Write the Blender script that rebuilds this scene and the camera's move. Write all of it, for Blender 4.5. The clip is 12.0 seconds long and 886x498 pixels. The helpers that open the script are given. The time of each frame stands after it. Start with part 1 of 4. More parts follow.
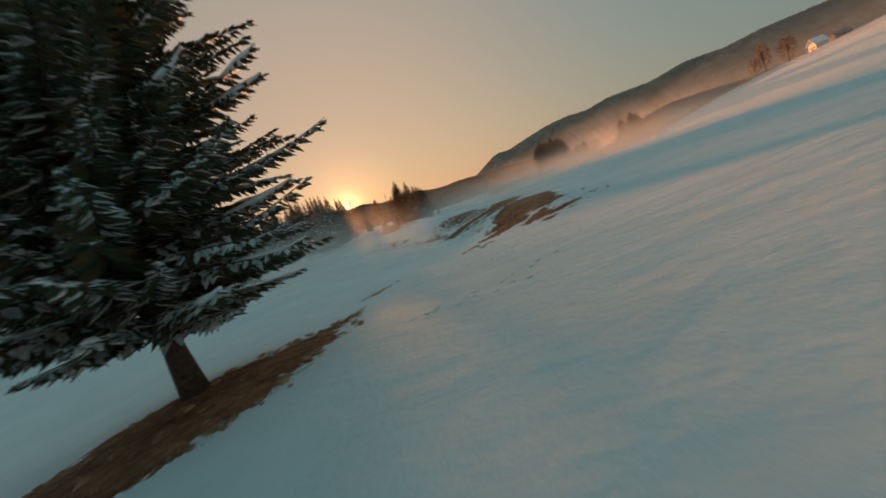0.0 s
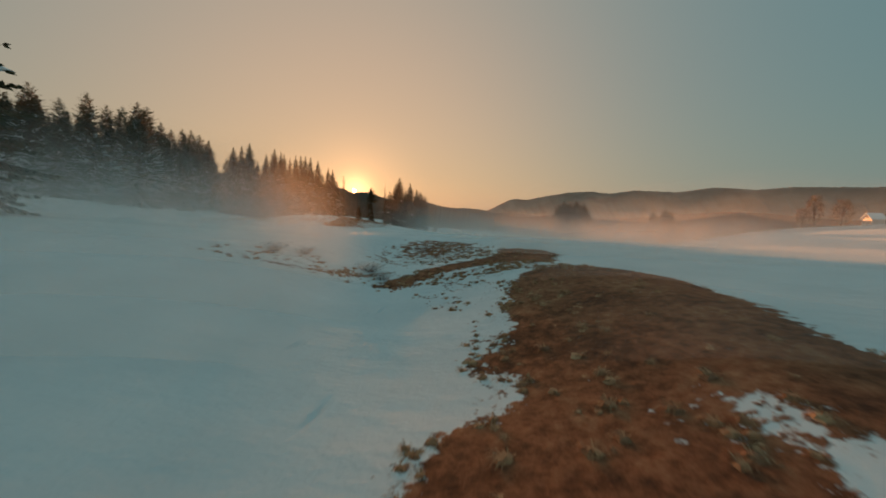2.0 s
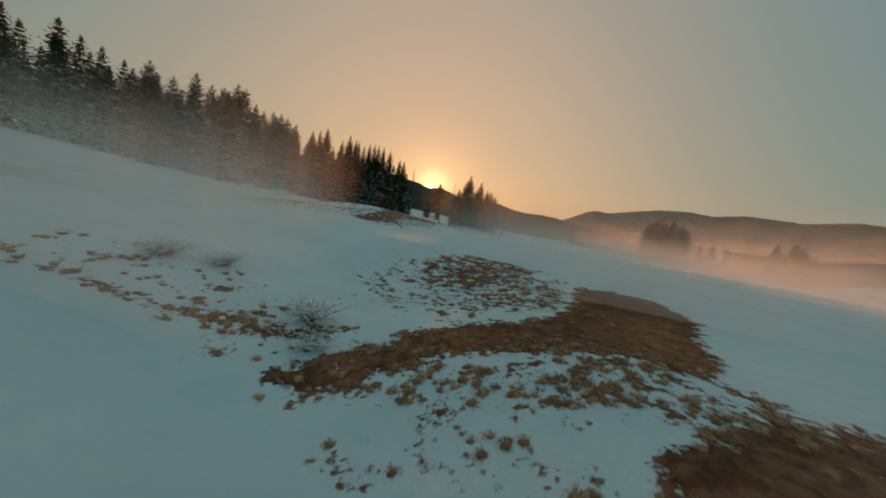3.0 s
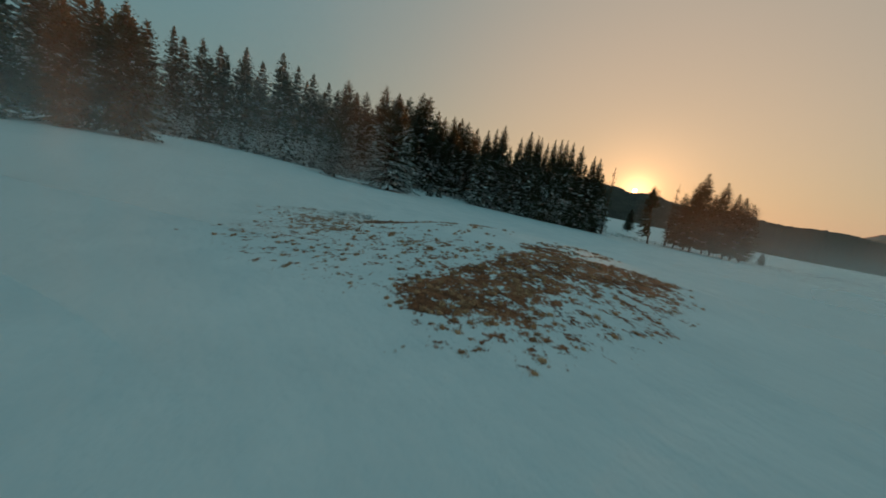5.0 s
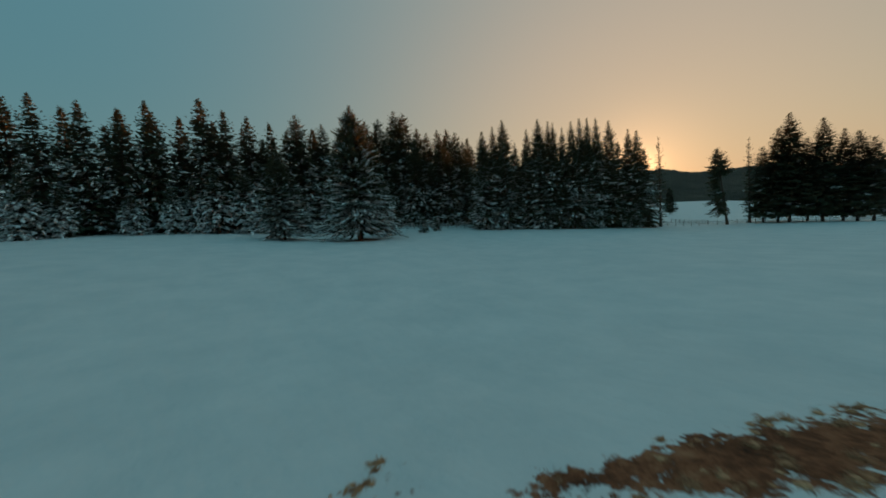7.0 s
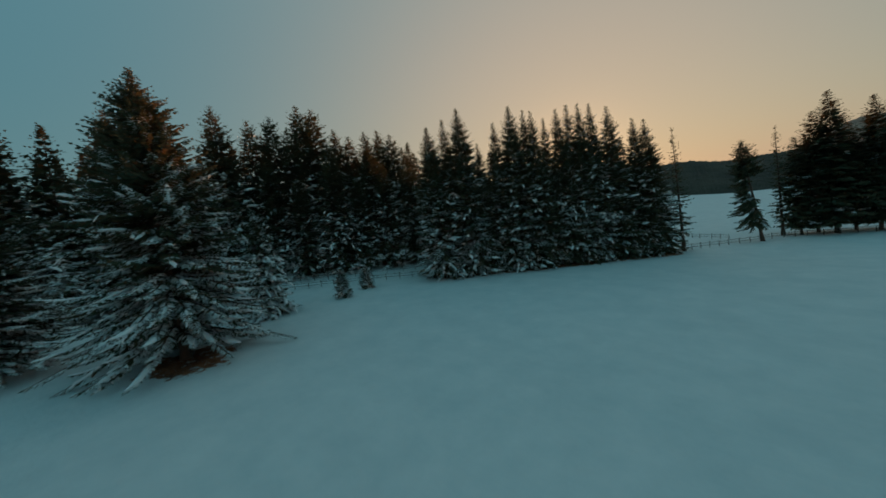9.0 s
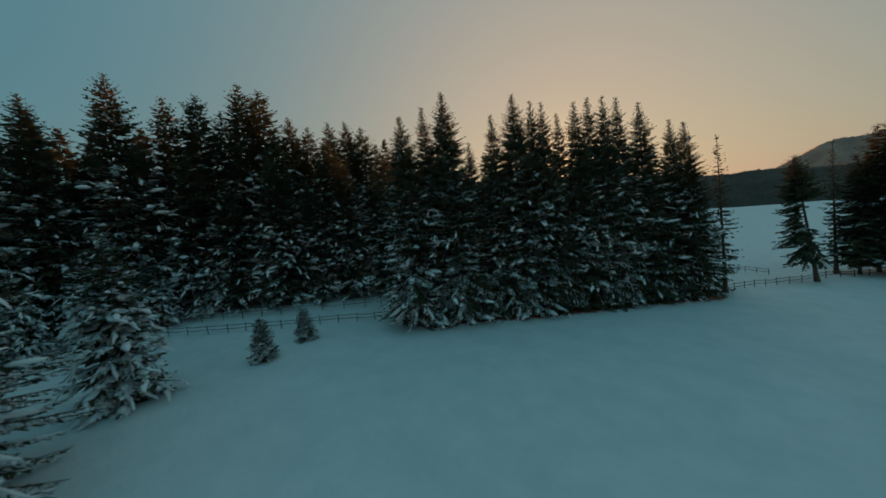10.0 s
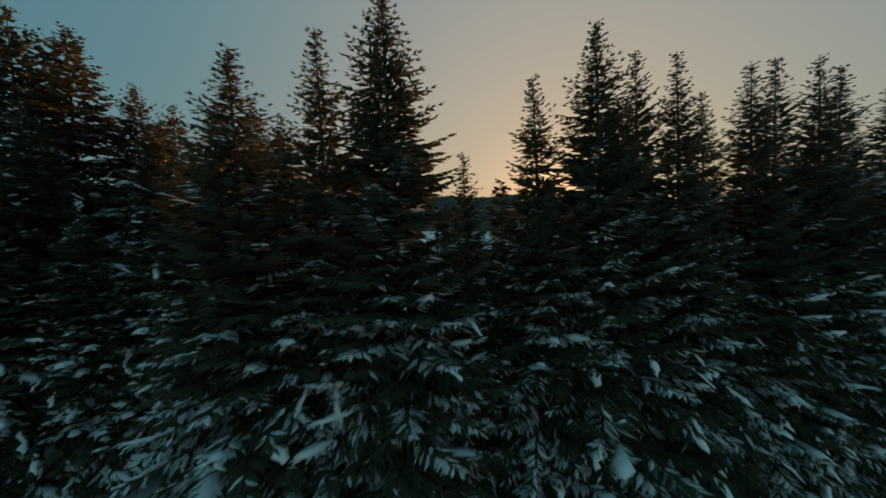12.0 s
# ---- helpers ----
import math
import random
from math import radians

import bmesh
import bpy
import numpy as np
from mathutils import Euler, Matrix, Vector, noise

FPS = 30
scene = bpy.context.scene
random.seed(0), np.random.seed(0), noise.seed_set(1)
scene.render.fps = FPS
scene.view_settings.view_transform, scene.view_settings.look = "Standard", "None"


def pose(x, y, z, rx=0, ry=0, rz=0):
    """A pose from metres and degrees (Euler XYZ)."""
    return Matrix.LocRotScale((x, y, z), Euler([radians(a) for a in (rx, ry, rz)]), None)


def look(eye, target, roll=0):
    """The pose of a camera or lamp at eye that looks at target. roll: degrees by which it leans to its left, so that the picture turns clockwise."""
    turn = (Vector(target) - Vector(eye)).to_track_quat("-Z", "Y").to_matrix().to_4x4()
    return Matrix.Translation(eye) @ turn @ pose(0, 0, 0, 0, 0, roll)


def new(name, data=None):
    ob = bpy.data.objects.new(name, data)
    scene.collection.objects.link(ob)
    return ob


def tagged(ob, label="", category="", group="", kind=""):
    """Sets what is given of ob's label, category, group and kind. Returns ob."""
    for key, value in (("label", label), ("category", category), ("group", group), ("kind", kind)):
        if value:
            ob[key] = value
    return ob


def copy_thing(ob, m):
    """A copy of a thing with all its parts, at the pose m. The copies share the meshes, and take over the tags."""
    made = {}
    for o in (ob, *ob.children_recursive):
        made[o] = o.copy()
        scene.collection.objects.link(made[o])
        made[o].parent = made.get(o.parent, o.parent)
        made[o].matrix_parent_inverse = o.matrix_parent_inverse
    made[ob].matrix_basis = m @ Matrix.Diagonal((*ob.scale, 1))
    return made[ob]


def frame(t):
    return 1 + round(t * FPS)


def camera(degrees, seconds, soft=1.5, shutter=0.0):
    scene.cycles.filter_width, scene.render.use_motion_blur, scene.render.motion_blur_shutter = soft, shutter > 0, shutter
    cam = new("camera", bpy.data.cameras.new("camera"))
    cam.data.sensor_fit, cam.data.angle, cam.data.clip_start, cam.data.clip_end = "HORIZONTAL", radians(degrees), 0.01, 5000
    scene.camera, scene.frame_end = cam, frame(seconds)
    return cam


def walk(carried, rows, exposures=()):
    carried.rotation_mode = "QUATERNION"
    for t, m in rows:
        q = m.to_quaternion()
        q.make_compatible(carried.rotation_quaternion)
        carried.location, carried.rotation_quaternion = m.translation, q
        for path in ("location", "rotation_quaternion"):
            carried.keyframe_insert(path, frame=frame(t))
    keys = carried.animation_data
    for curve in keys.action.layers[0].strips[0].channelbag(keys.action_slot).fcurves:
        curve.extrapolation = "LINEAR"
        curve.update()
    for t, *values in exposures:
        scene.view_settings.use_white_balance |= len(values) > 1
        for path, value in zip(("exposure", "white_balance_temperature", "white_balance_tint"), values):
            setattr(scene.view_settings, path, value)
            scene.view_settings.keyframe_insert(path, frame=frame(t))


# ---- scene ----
import collections
import itertools

cam = camera(105.8, 12.0, soft=1.7, shutter=0.15)
PATH = [
    (0, (12.722, -5.769, 2.977), (12.445, -3.803, 2.743), -20.7),
    (0.5, (11.914, -0.112, 2.376), (11.761, 1.871, 2.169), -15.2),
    (1, (11.944, 5.536, 2.043), (11.857, 7.527, 1.874), -9.6),
    (1.5, (12.341, 11.395, 2.033), (12.25, 13.388, 1.891), -3.1),
    (2, (12.693, 16.46, 2.29), (12.498, 18.446, 2.159), 2.1),
    (2.5, (12.995, 21.623, 2.713), (12.62, 23.582, 2.565), 5.8),
    (3, (12.871, 26.432, 3.003), (12.287, 28.338, 2.836), 8.8),
    (3.5, (12.168, 30.347, 3.274), (11.362, 32.166, 3.06), 10.7),
    (5.5, (-2.52, 57.31, 5.548), (-4.102, 58.498, 5.257), 6.9),
    (6, (-7.408, 61.818, 5.73), (-9.027, 62.965, 5.479), 3.7),
    (6.5, (-12.863, 66.065, 5.885), (-14.465, 67.245, 5.679), -0.6),
    (7, (-18.395, 70.951, 6.381), (-19.946, 72.204, 6.231), -4.3),
    (9, (-40.799, 94.034, 12.628), (-42.157, 95.497, 12.495), -8.5),
    (9.5, (-45.639, 100.367, 14.263), (-46.962, 101.859, 14.12), -7.3),
    (10, (-50.004, 106.648, 15.608), (-51.296, 108.169, 15.474), -6.3),
    (10.5, (-54.126, 112.895, 17.34), (-55.395, 114.436, 17.23), -4.8),
    (11, (-57.989, 118.853, 19.103), (-59.247, 120.405, 19.0), -3.3),
    (11.5, (-62.228, 124.559, 20.645), (-63.473, 126.121, 20.547), -2.9),
    (12, (-66.386, 130.647, 22.47), (-67.62, 132.218, 22.375), -2.8),
]
EXPOSURE = [(0, 0.93, 6950, 14), (1, 0.93, 7050, 14), (3.5, 0.91, 7150, 14), (5.5, 0.94, 6430, 7), (7, 0.9, 6280, 5), (9, 0.86, 6050, 3), (12, 0.81, 5920, 3)]
walk(cam, [(t, look(eye, target, roll)) for t, eye, target, roll in PATH], EXPOSURE)

# ---------------------------------------------------------------- sky and sun
SUN_AZIMUTH = 20.4      # degrees to the left of +y
SUN_HEIGHT = 5.22        # degrees above the level
world = bpy.data.worlds.new("sky")
scene.world = world
world.use_nodes = True
wt = world.node_tree
sky = wt.nodes.new("ShaderNodeTexSky")
sky.sky_type = "NISHITA"
sky.sun_disc = False
sky.sun_elevation = radians(SUN_HEIGHT)
sky.sun_rotation = radians(-SUN_AZIMUTH)
sky.altitude, sky.air_density, sky.dust_density, sky.ozone_density = 0, 2.0, 0.1, 1.0
wt.nodes["Background"].inputs["Strength"].default_value = 0.055

SUN_DIR = Vector((-math.sin(radians(SUN_AZIMUTH)) * math.cos(radians(SUN_HEIGHT)),
                  math.cos(radians(SUN_AZIMUTH)) * math.cos(radians(SUN_HEIGHT)), math.sin(radians(SUN_HEIGHT))))
lamp = bpy.data.lights.new("sun", "SUN")
lamp.energy, lamp.angle, lamp.color = 5.0, radians(0.6), (1.0, 0.37, 0.11)
sun = new("sun", lamp)
sun.matrix_world = look(SUN_DIR * 100, (0, 0, 0))


def glow_term(power, colour):
    """Warm haze round the sun: falls off with the angle from it."""
    p = wt.nodes.new("ShaderNodeMath")
    p.operation = "POWER"
    p.inputs[1].default_value = power
    wt.links.new(nearness.outputs[0], p.inputs[0])
    c = wt.nodes.new("ShaderNodeVectorMath")
    c.operation = "SCALE"
    c.inputs[0].default_value = colour
    wt.links.new(p.outputs[0], c.inputs["Scale"])
    return c


# the clear sky, the teal of dusk that is fuller overhead, and lobes of warm haze round the sun
way = wt.nodes.new("ShaderNodeTexCoord")
toward = wt.nodes.new("ShaderNodeVectorMath")
toward.operation = "DOT_PRODUCT"
toward.inputs[1].default_value = SUN_DIR
wt.links.new(way.outputs["Generated"], toward.inputs[0])
nearness = wt.nodes.new("ShaderNodeMath")
nearness.operation = "MULTIPLY_ADD"
nearness.inputs[1].default_value, nearness.inputs[2].default_value = 0.5, 0.5
nearness.use_clamp = True
wt.links.new(toward.outputs["Value"], nearness.inputs[0])
tint = wt.nodes.new("ShaderNodeVectorMath")
tint.operation = "MULTIPLY"
tint.inputs[1].default_value = (0.3, 0.3, 0.3)
wt.links.new(sky.outputs[0], tint.inputs[0])
height = wt.nodes.new("ShaderNodeSeparateXYZ")
wt.links.new(way.outputs["Generated"], height.inputs[0])
above = wt.nodes.new("ShaderNodeMath")
above.operation = "MAXIMUM"
wt.links.new(height.outputs["Z"], above.inputs[0])
above.inputs[1].default_value = 0.0
steep = wt.nodes.new("ShaderNodeMath")
steep.operation = "POWER"
wt.links.new(above.outputs[0], steep.inputs[0])
steep.inputs[1].default_value = 3.5
dome = wt.nodes.new("ShaderNodeVectorMath")
dome.operation = "MULTIPLY_ADD"
wt.links.new(steep.outputs[0], dome.inputs[0])
dome.inputs[1].default_value = (0.6, 1.1, 0.9)
dome.inputs[2].default_value = (0.50, 1.6, 2.08)
total = wt.nodes.new("ShaderNodeVectorMath")
total.operation = "ADD"
wt.links.new(tint.outputs[0], total.inputs[0])
wt.links.new(dome.outputs[0], total.inputs[1])
for power, colour in ((8, (4.6, 1.84, 0.32)), (300, (3.8, 1.75, 0.7)), (2500, (16.0, 7.4, 3.0))):
    both = wt.nodes.new("ShaderNodeVectorMath")
    both.operation = "ADD"
    wt.links.new(total.outputs[0], both.inputs[0])
    wt.links.new(glow_term(power, colour).outputs[0], both.inputs[1])
    total = both
wt.links.new(total.outputs[0], wt.nodes["Background"].inputs["Color"])


# ---------------------------------------------------------------- helpers
def mesh_of(name, verts, faces, materials, index=None, smooth=False):
    me = bpy.data.meshes.new(name)
    me.from_pydata([tuple(v) for v in verts] if isinstance(verts, list) else verts.tolist(), [], faces if isinstance(faces, list) else faces.tolist())
    for m in materials:
        me.materials.append(m)
    if index is not None:
        me.polygons.foreach_set("material_index", np.asarray(index, dtype=np.int32))
    if smooth:
        me.polygons.foreach_set("use_smooth", np.ones(len(me.polygons), dtype=bool))
    me.update()
    return me


def part(name, me, parent, label=""):
    """Links a mesh as one part under a thing or a part."""
    ob = new(name, me)
    ob.parent = parent
    return tagged(ob, label)


def thing(name, label, category, group="", kind="", at=None):
    ob = new(name)
    ob.empty_display_size = 0.5
    if at is not None:
        ob.matrix_world = at
    return tagged(ob, label, category, group, kind)


class Soup:
    """Collects points and faces for one mesh."""

    def __init__(self):
        self.v, self.f, self.m, self.n = [], [], [], 0

    def add(self, verts, faces, mat=0):
        verts = np.asarray(verts, float)
        self.v.append(verts)
        self.f += [tuple(i + self.n for i in f) for f in faces]
        self.m += [mat] * len(faces)
        self.n += len(verts)

    def mesh(self, name, materials, smooth=False):
        return mesh_of(name, np.concatenate(self.v), self.f, materials, self.m, smooth)

    def tube(self, pts, radii, sides=6, mat=0, cap=True):
        pts = np.asarray(pts, float)
        tang = np.gradient(pts, axis=0)
        tang /= np.linalg.norm(tang, axis=1, keepdims=True) + 1e-9
        ref = np.where(np.abs(tang[:, 2:3]) > 0.9, [[1.0, 0, 0]], [[0, 0, 1.0]])
        a = np.cross(tang, ref)
        a /= np.linalg.norm(a, axis=1, keepdims=True) + 1e-9
        b = np.cross(tang, a)
        ang = np.arange(sides) * 2 * math.pi / sides
        rings = pts[:, None] + np.asarray(radii)[:, None, None] * (np.cos(ang)[None, :, None] * a[:, None] + np.sin(ang)[None, :, None] * b[:, None])
        faces = [(i * sides + k, i * sides + (k + 1) % sides, (i + 1) * sides + (k + 1) % sides, (i + 1) * sides + k)
                 for i in range(len(pts) - 1) for k in range(sides)]
        if cap:
            faces += [tuple(range(sides))[::-1], tuple((len(pts) - 1) * sides + k for k in range(sides))]
        self.add(rings.reshape(-1, 3), faces, mat)

    def box(self, centre, size, mat=0, turn=None):
        c = np.array([[x, y, z] for x in (-.5, .5) for y in (-.5, .5) for z in (-.5, .5)]) * size
        if turn is not None:
            c = c @ np.array(turn).T
        self.add(c + np.asarray(centre), [(0, 1, 3, 2), (4, 6, 7, 5), (0, 4, 5, 1), (2, 3, 7, 6), (0, 2, 6, 4), (1, 5, 7, 3)], mat)


# ---------------------------------------------------------------- materials
def material(name):
    m = bpy.data.materials.new(name)
    m.use_nodes = True
    return m, m.node_tree, m.node_tree.nodes["Principled BSDF"]


def node(tree, kind, **values):
    n = tree.nodes.new(kind)
    for key, value in values.items():
        n.inputs[key].default_value = value
    return n


def noise_node(tree, scale, detail=4.0, rough=0.55, coords="Object"):
    n = node(tree, "ShaderNodeTexNoise", Scale=scale, Detail=detail, Roughness=rough)
    c = tree.nodes.new("ShaderNodeTexCoord")
    tree.links.new(c.outputs[coords], n.inputs["Vector"])
    return n


def ramp(tree, source, stops):
    r = tree.nodes.new("ShaderNodeValToRGB")
    e = r.color_ramp.elements
    while len(e) < len(stops):
        e.new(0.5)
    for el, (p, c) in zip(e, stops):
        el.position, el.color = p, (*c, 1) if len(c) == 3 else c
    tree.links.new(source, r.inputs[0])
    return r


def bump(tree, bsdf, source, strength, distance):
    b = node(tree, "ShaderNodeBump", Strength=strength, Distance=distance)
    tree.links.new(source, b.inputs["Height"])
    tree.links.new(b.outputs[0], bsdf.inputs["Normal"])
    return b


def make_snow():
    """Snow with fine grain on trees and things."""
    m, t, b = material("snow_load")
    n = noise_node(t, 3.0)
    r = ramp(t, n.outputs["Fac"], [(0.3, (0.84, 0.86, 0.88)), (0.7, (0.93, 0.94, 0.95))])
    t.links.new(r.outputs[0], b.inputs["Base Color"])
    b.inputs["Roughness"].default_value = 0.75
    n2 = noise_node(t, 14.0)
    bump(t, b, n2.outputs["Fac"], 0.5, 0.03)
    return m


def make_needles():
    """Spruce needles: dark green to brownish, each spray its own tone."""
    m, t, b = material("spruce_needles")
    g = t.nodes.new("ShaderNodeNewGeometry")
    r = ramp(t, g.outputs["Random Per Island"], [(0.0, (0.048, 0.070, 0.050)), (0.5, (0.080, 0.106, 0.064)), (0.75, (0.105, 0.105, 0.062)), (1.0, (0.14, 0.090, 0.052))])
    t.links.new(r.outputs[0], b.inputs["Base Color"])
    b.inputs["Roughness"].default_value = 0.75
    b.inputs["Specular IOR Level"].default_value = 0.25
    through_light = t.nodes.new("ShaderNodeBsdfTranslucent")
    warm = node(t, "ShaderNodeMix", Factor=0.5)
    warm.data_type = "RGBA"
    t.links.new(r.outputs[0], warm.inputs["A"])
    warm.inputs["B"].default_value = (0.16, 0.10, 0.03, 1)
    t.links.new(warm.outputs["Result"], through_light.inputs["Color"])
    mix = node(t, "ShaderNodeMixShader", Fac=0.22)
    t.links.new(b.outputs[0], mix.inputs[1])
    t.links.new(through_light.outputs[0], mix.inputs[2])
    t.links.new(mix.outputs[0], t.nodes["Material Output"].inputs["Surface"])
    return m


def make_bark():
    m, t, b = material("spruce_bark")
    n = noise_node(t, 9.0, 6.0, 0.7)
    r = ramp(t, n.outputs["Fac"], [(0.3, (0.035, 0.024, 0.018)), (0.55, (0.12, 0.068, 0.046)), (0.75, (0.17, 0.12, 0.09))])
    t.links.new(r.outputs[0], b.inputs["Base Color"])
    b.inputs["Roughness"].default_value = 0.9
    bump(t, b, n.outputs["Fac"], 0.8, 0.04)
    return m


def make_grass():
    m, t, b = material("dry_grass")
    g = t.nodes.new("ShaderNodeNewGeometry")
    r = ramp(t, g.outputs["Random Per Island"], [(0.0, (0.22, 0.090, 0.045)), (0.5, (0.47, 0.215, 0.105)), (1.0, (0.62, 0.35, 0.19))])
    t.links.new(r.outputs[0], b.inputs["Base Color"])
    b.inputs["Roughness"].default_value = 0.8
    return m


def make_wood(name="weathered_wood"):
    m, t, b = material(name)
    n = noise_node(t, 6.0, 6.0, 0.65)
    r = ramp(t, n.outputs["Fac"], [(0.3, (0.05, 0.04, 0.032)), (0.7, (0.16, 0.13, 0.10))])
    t.links.new(r.outputs[0], b.inputs["Base Color"])
    b.inputs["Roughness"].default_value = 0.85
    return m


def make_ground():
    """Snow over a meadow; where the mask is high the dry grass shows, broken up by noise."""
    m, t, b = material("snowy_meadow")
    mask = t.nodes.new("ShaderNodeAttribute")
    mask.attribute_name = "bare"
    n1 = noise_node(t, 1.7, 5.0, 0.65)
    n2 = noise_node(t, 6.5, 4.0, 0.6)
    add = node(t, "ShaderNodeMath")
    add.operation = "MULTIPLY_ADD"
    t.links.new(n1.outputs["Fac"], add.inputs[0])
    add.inputs[1].default_value = 1.25
    t.links.new(mask.outputs["Fac"], add.inputs[2])
    add2 = node(t, "ShaderNodeMath")
    add2.operation = "MULTIPLY_ADD"
    t.links.new(n2.outputs["Fac"], add2.inputs[0])
    add2.inputs[1].default_value = 0.75
    t.links.new(add.outputs[0], add2.inputs[2])
    edge = node(t, "ShaderNodeMapRange")
    edge.inputs["From Min"].default_value, edge.inputs["From Max"].default_value = 1.46, 1.56
    t.links.new(add2.outputs[0], edge.inputs["Value"])
    n3 = noise_node(t, 0.35, 6.0, 0.6)
    snow = ramp(t, n3.outputs["Fac"], [(0.3, (0.65, 0.69, 0.71)), (0.7, (0.77, 0.78, 0.79))])
    n4 = noise_node(t, 3.4, 9.0, 0.78)
    n6 = noise_node(t, 0.45, 4.0, 0.6)
    blend = node(t, "ShaderNodeMath")
    blend.operation = "MULTIPLY_ADD"
    t.links.new(n6.outputs["Fac"], blend.inputs[0])
    blend.inputs[1].default_value = 0.6
    off = node(t, "ShaderNodeMath")
    off.operation = "ADD"
    off.inputs[1].default_value = -0.3
    t.links.new(n4.outputs["Fac"], off.inputs[0])
    t.links.new(off.outputs[0], blend.inputs[2])
    soil = ramp(t, blend.outputs[0], [(0.30, (0.055, 0.024, 0.016)), (0.45, (0.19, 0.070, 0.037)), (0.58, (0.35, 0.135, 0.070)), (0.76, (0.50, 0.25, 0.14))])
    mix = t.nodes.new("ShaderNodeMix")
    mix.data_type = "RGBA"
    t.links.new(edge.outputs[0], mix.inputs["Factor"])
    t.links.new(snow.outputs[0], mix.inputs["A"])
    t.links.new(soil.outputs[0], mix.inputs["B"])
    t.links.new(mix.outputs["Result"], b.inputs["Base Color"])
    b.inputs["Roughness"].default_value = 0.8
    b.inputs["Specular IOR Level"].default_value = 0.1
    n5 = noise_node(t, 1.6, 9.0, 0.62)
    height = node(t, "ShaderNodeMath")
    height.operation = "MULTIPLY_ADD"
    t.links.new(edge.outputs[0], height.inputs[0])
    height.inputs[1].default_value = -0.35
    t.links.new(n5.outputs["Fac"], height.inputs[2])
    rough_soil = node(t, "ShaderNodeMath")
    rough_soil.operation = "MULTIPLY"
    t.links.new(edge.outputs[0], rough_soil.inputs[0])
    t.links.new(n4.outputs["Fac"], rough_soil.inputs[1])
    lumpy = node(t, "ShaderNodeMath")
    lumpy.operation = "MULTIPLY_ADD"
    t.links.new(rough_soil.outputs[0], lumpy.inputs[0])
    lumpy.inputs[1].default_value = 1.4
    place = t.nodes.new("ShaderNodeTexCoord")
    stretch = t.nodes.new("ShaderNodeMapping")
    stretch.inputs["Rotation"].default_value = (0, 0, 0.5)
    stretch.inputs["Scale"].default_value = (0.22, 0.9, 1)
    t.links.new(place.outputs["Object"], stretch.inputs["Vector"])
    drift = node(t, "ShaderNodeTexNoise", Scale=1.0, Detail=4.0, Roughness=0.5)
    t.links.new(stretch.outputs[0], drift.inputs["Vector"])
    drifts = node(t, "ShaderNodeMath")
    drifts.operation = "MULTIPLY_ADD"
    t.links.new(drift.outputs["Fac"], drifts.inputs[0])
    drifts.inputs[1].default_value = 1.3
    t.links.new(height.outputs[0], drifts.inputs[2])
    t.links.new(drifts.outputs[0], lumpy.inputs[2])
    bump(t, b, lumpy.outputs[0], 0.6, 0.12)
    return m


def make_far_woods(name, dark, light):
    m, t, b = material(name)
    n = noise_node(t, 0.02, 9.0, 0.7)
    r = ramp(t, n.outputs["Fac"], [(0.35, dark), (0.65, light)])
    t.links.new(r.outputs[0], b.inputs["Base Color"])
    b.inputs["Roughness"].default_value = 0.95
    bump(t, b, n.outputs["Fac"], 1.0, 6.0)
    return m


SNOW, NEEDLES, BARK, GRASS, WOOD, GROUND = make_snow(), make_needles(), make_bark(), make_grass(), make_wood(), make_ground()
FAR_WOODS = make_far_woods("far_woods", (0.02, 0.022, 0.018), (0.06, 0.055, 0.04))
# browns lifted above a bare slope's: distance haze is put into the colour
MOUNTAIN = make_far_woods("hazed_mountain_side", (0.26, 0.15, 0.115), (0.44, 0.275, 0.21))


# ---------------------------------------------------------------- ground
def swell(x, y, a, b, s):
    return np.exp(-((x - a) ** 2 + (y - b) ** 2) / (2 * s * s))


# smaller rises and hollows of the meadow: place, width, height
SWELLS = [(8.2, 31.2, 4.0, -0.26), (10.2, 30.8, 4.0, -0.61), (2.7, 31.9, 4.0, 0.56), (7.4, 40.8, 4.0, -0.78), (13.2, 35.3, 3.5, 0.68), (16.5, 30.3, 4.0, 0.8), (18.2, 20.5, 4.0, 0.7),
          (17.5, 25.5, 4.0, 0.46), (24.0, 28.0, 5.0, -0.19), (12.2, 22.0, 3.0, -0.37)]


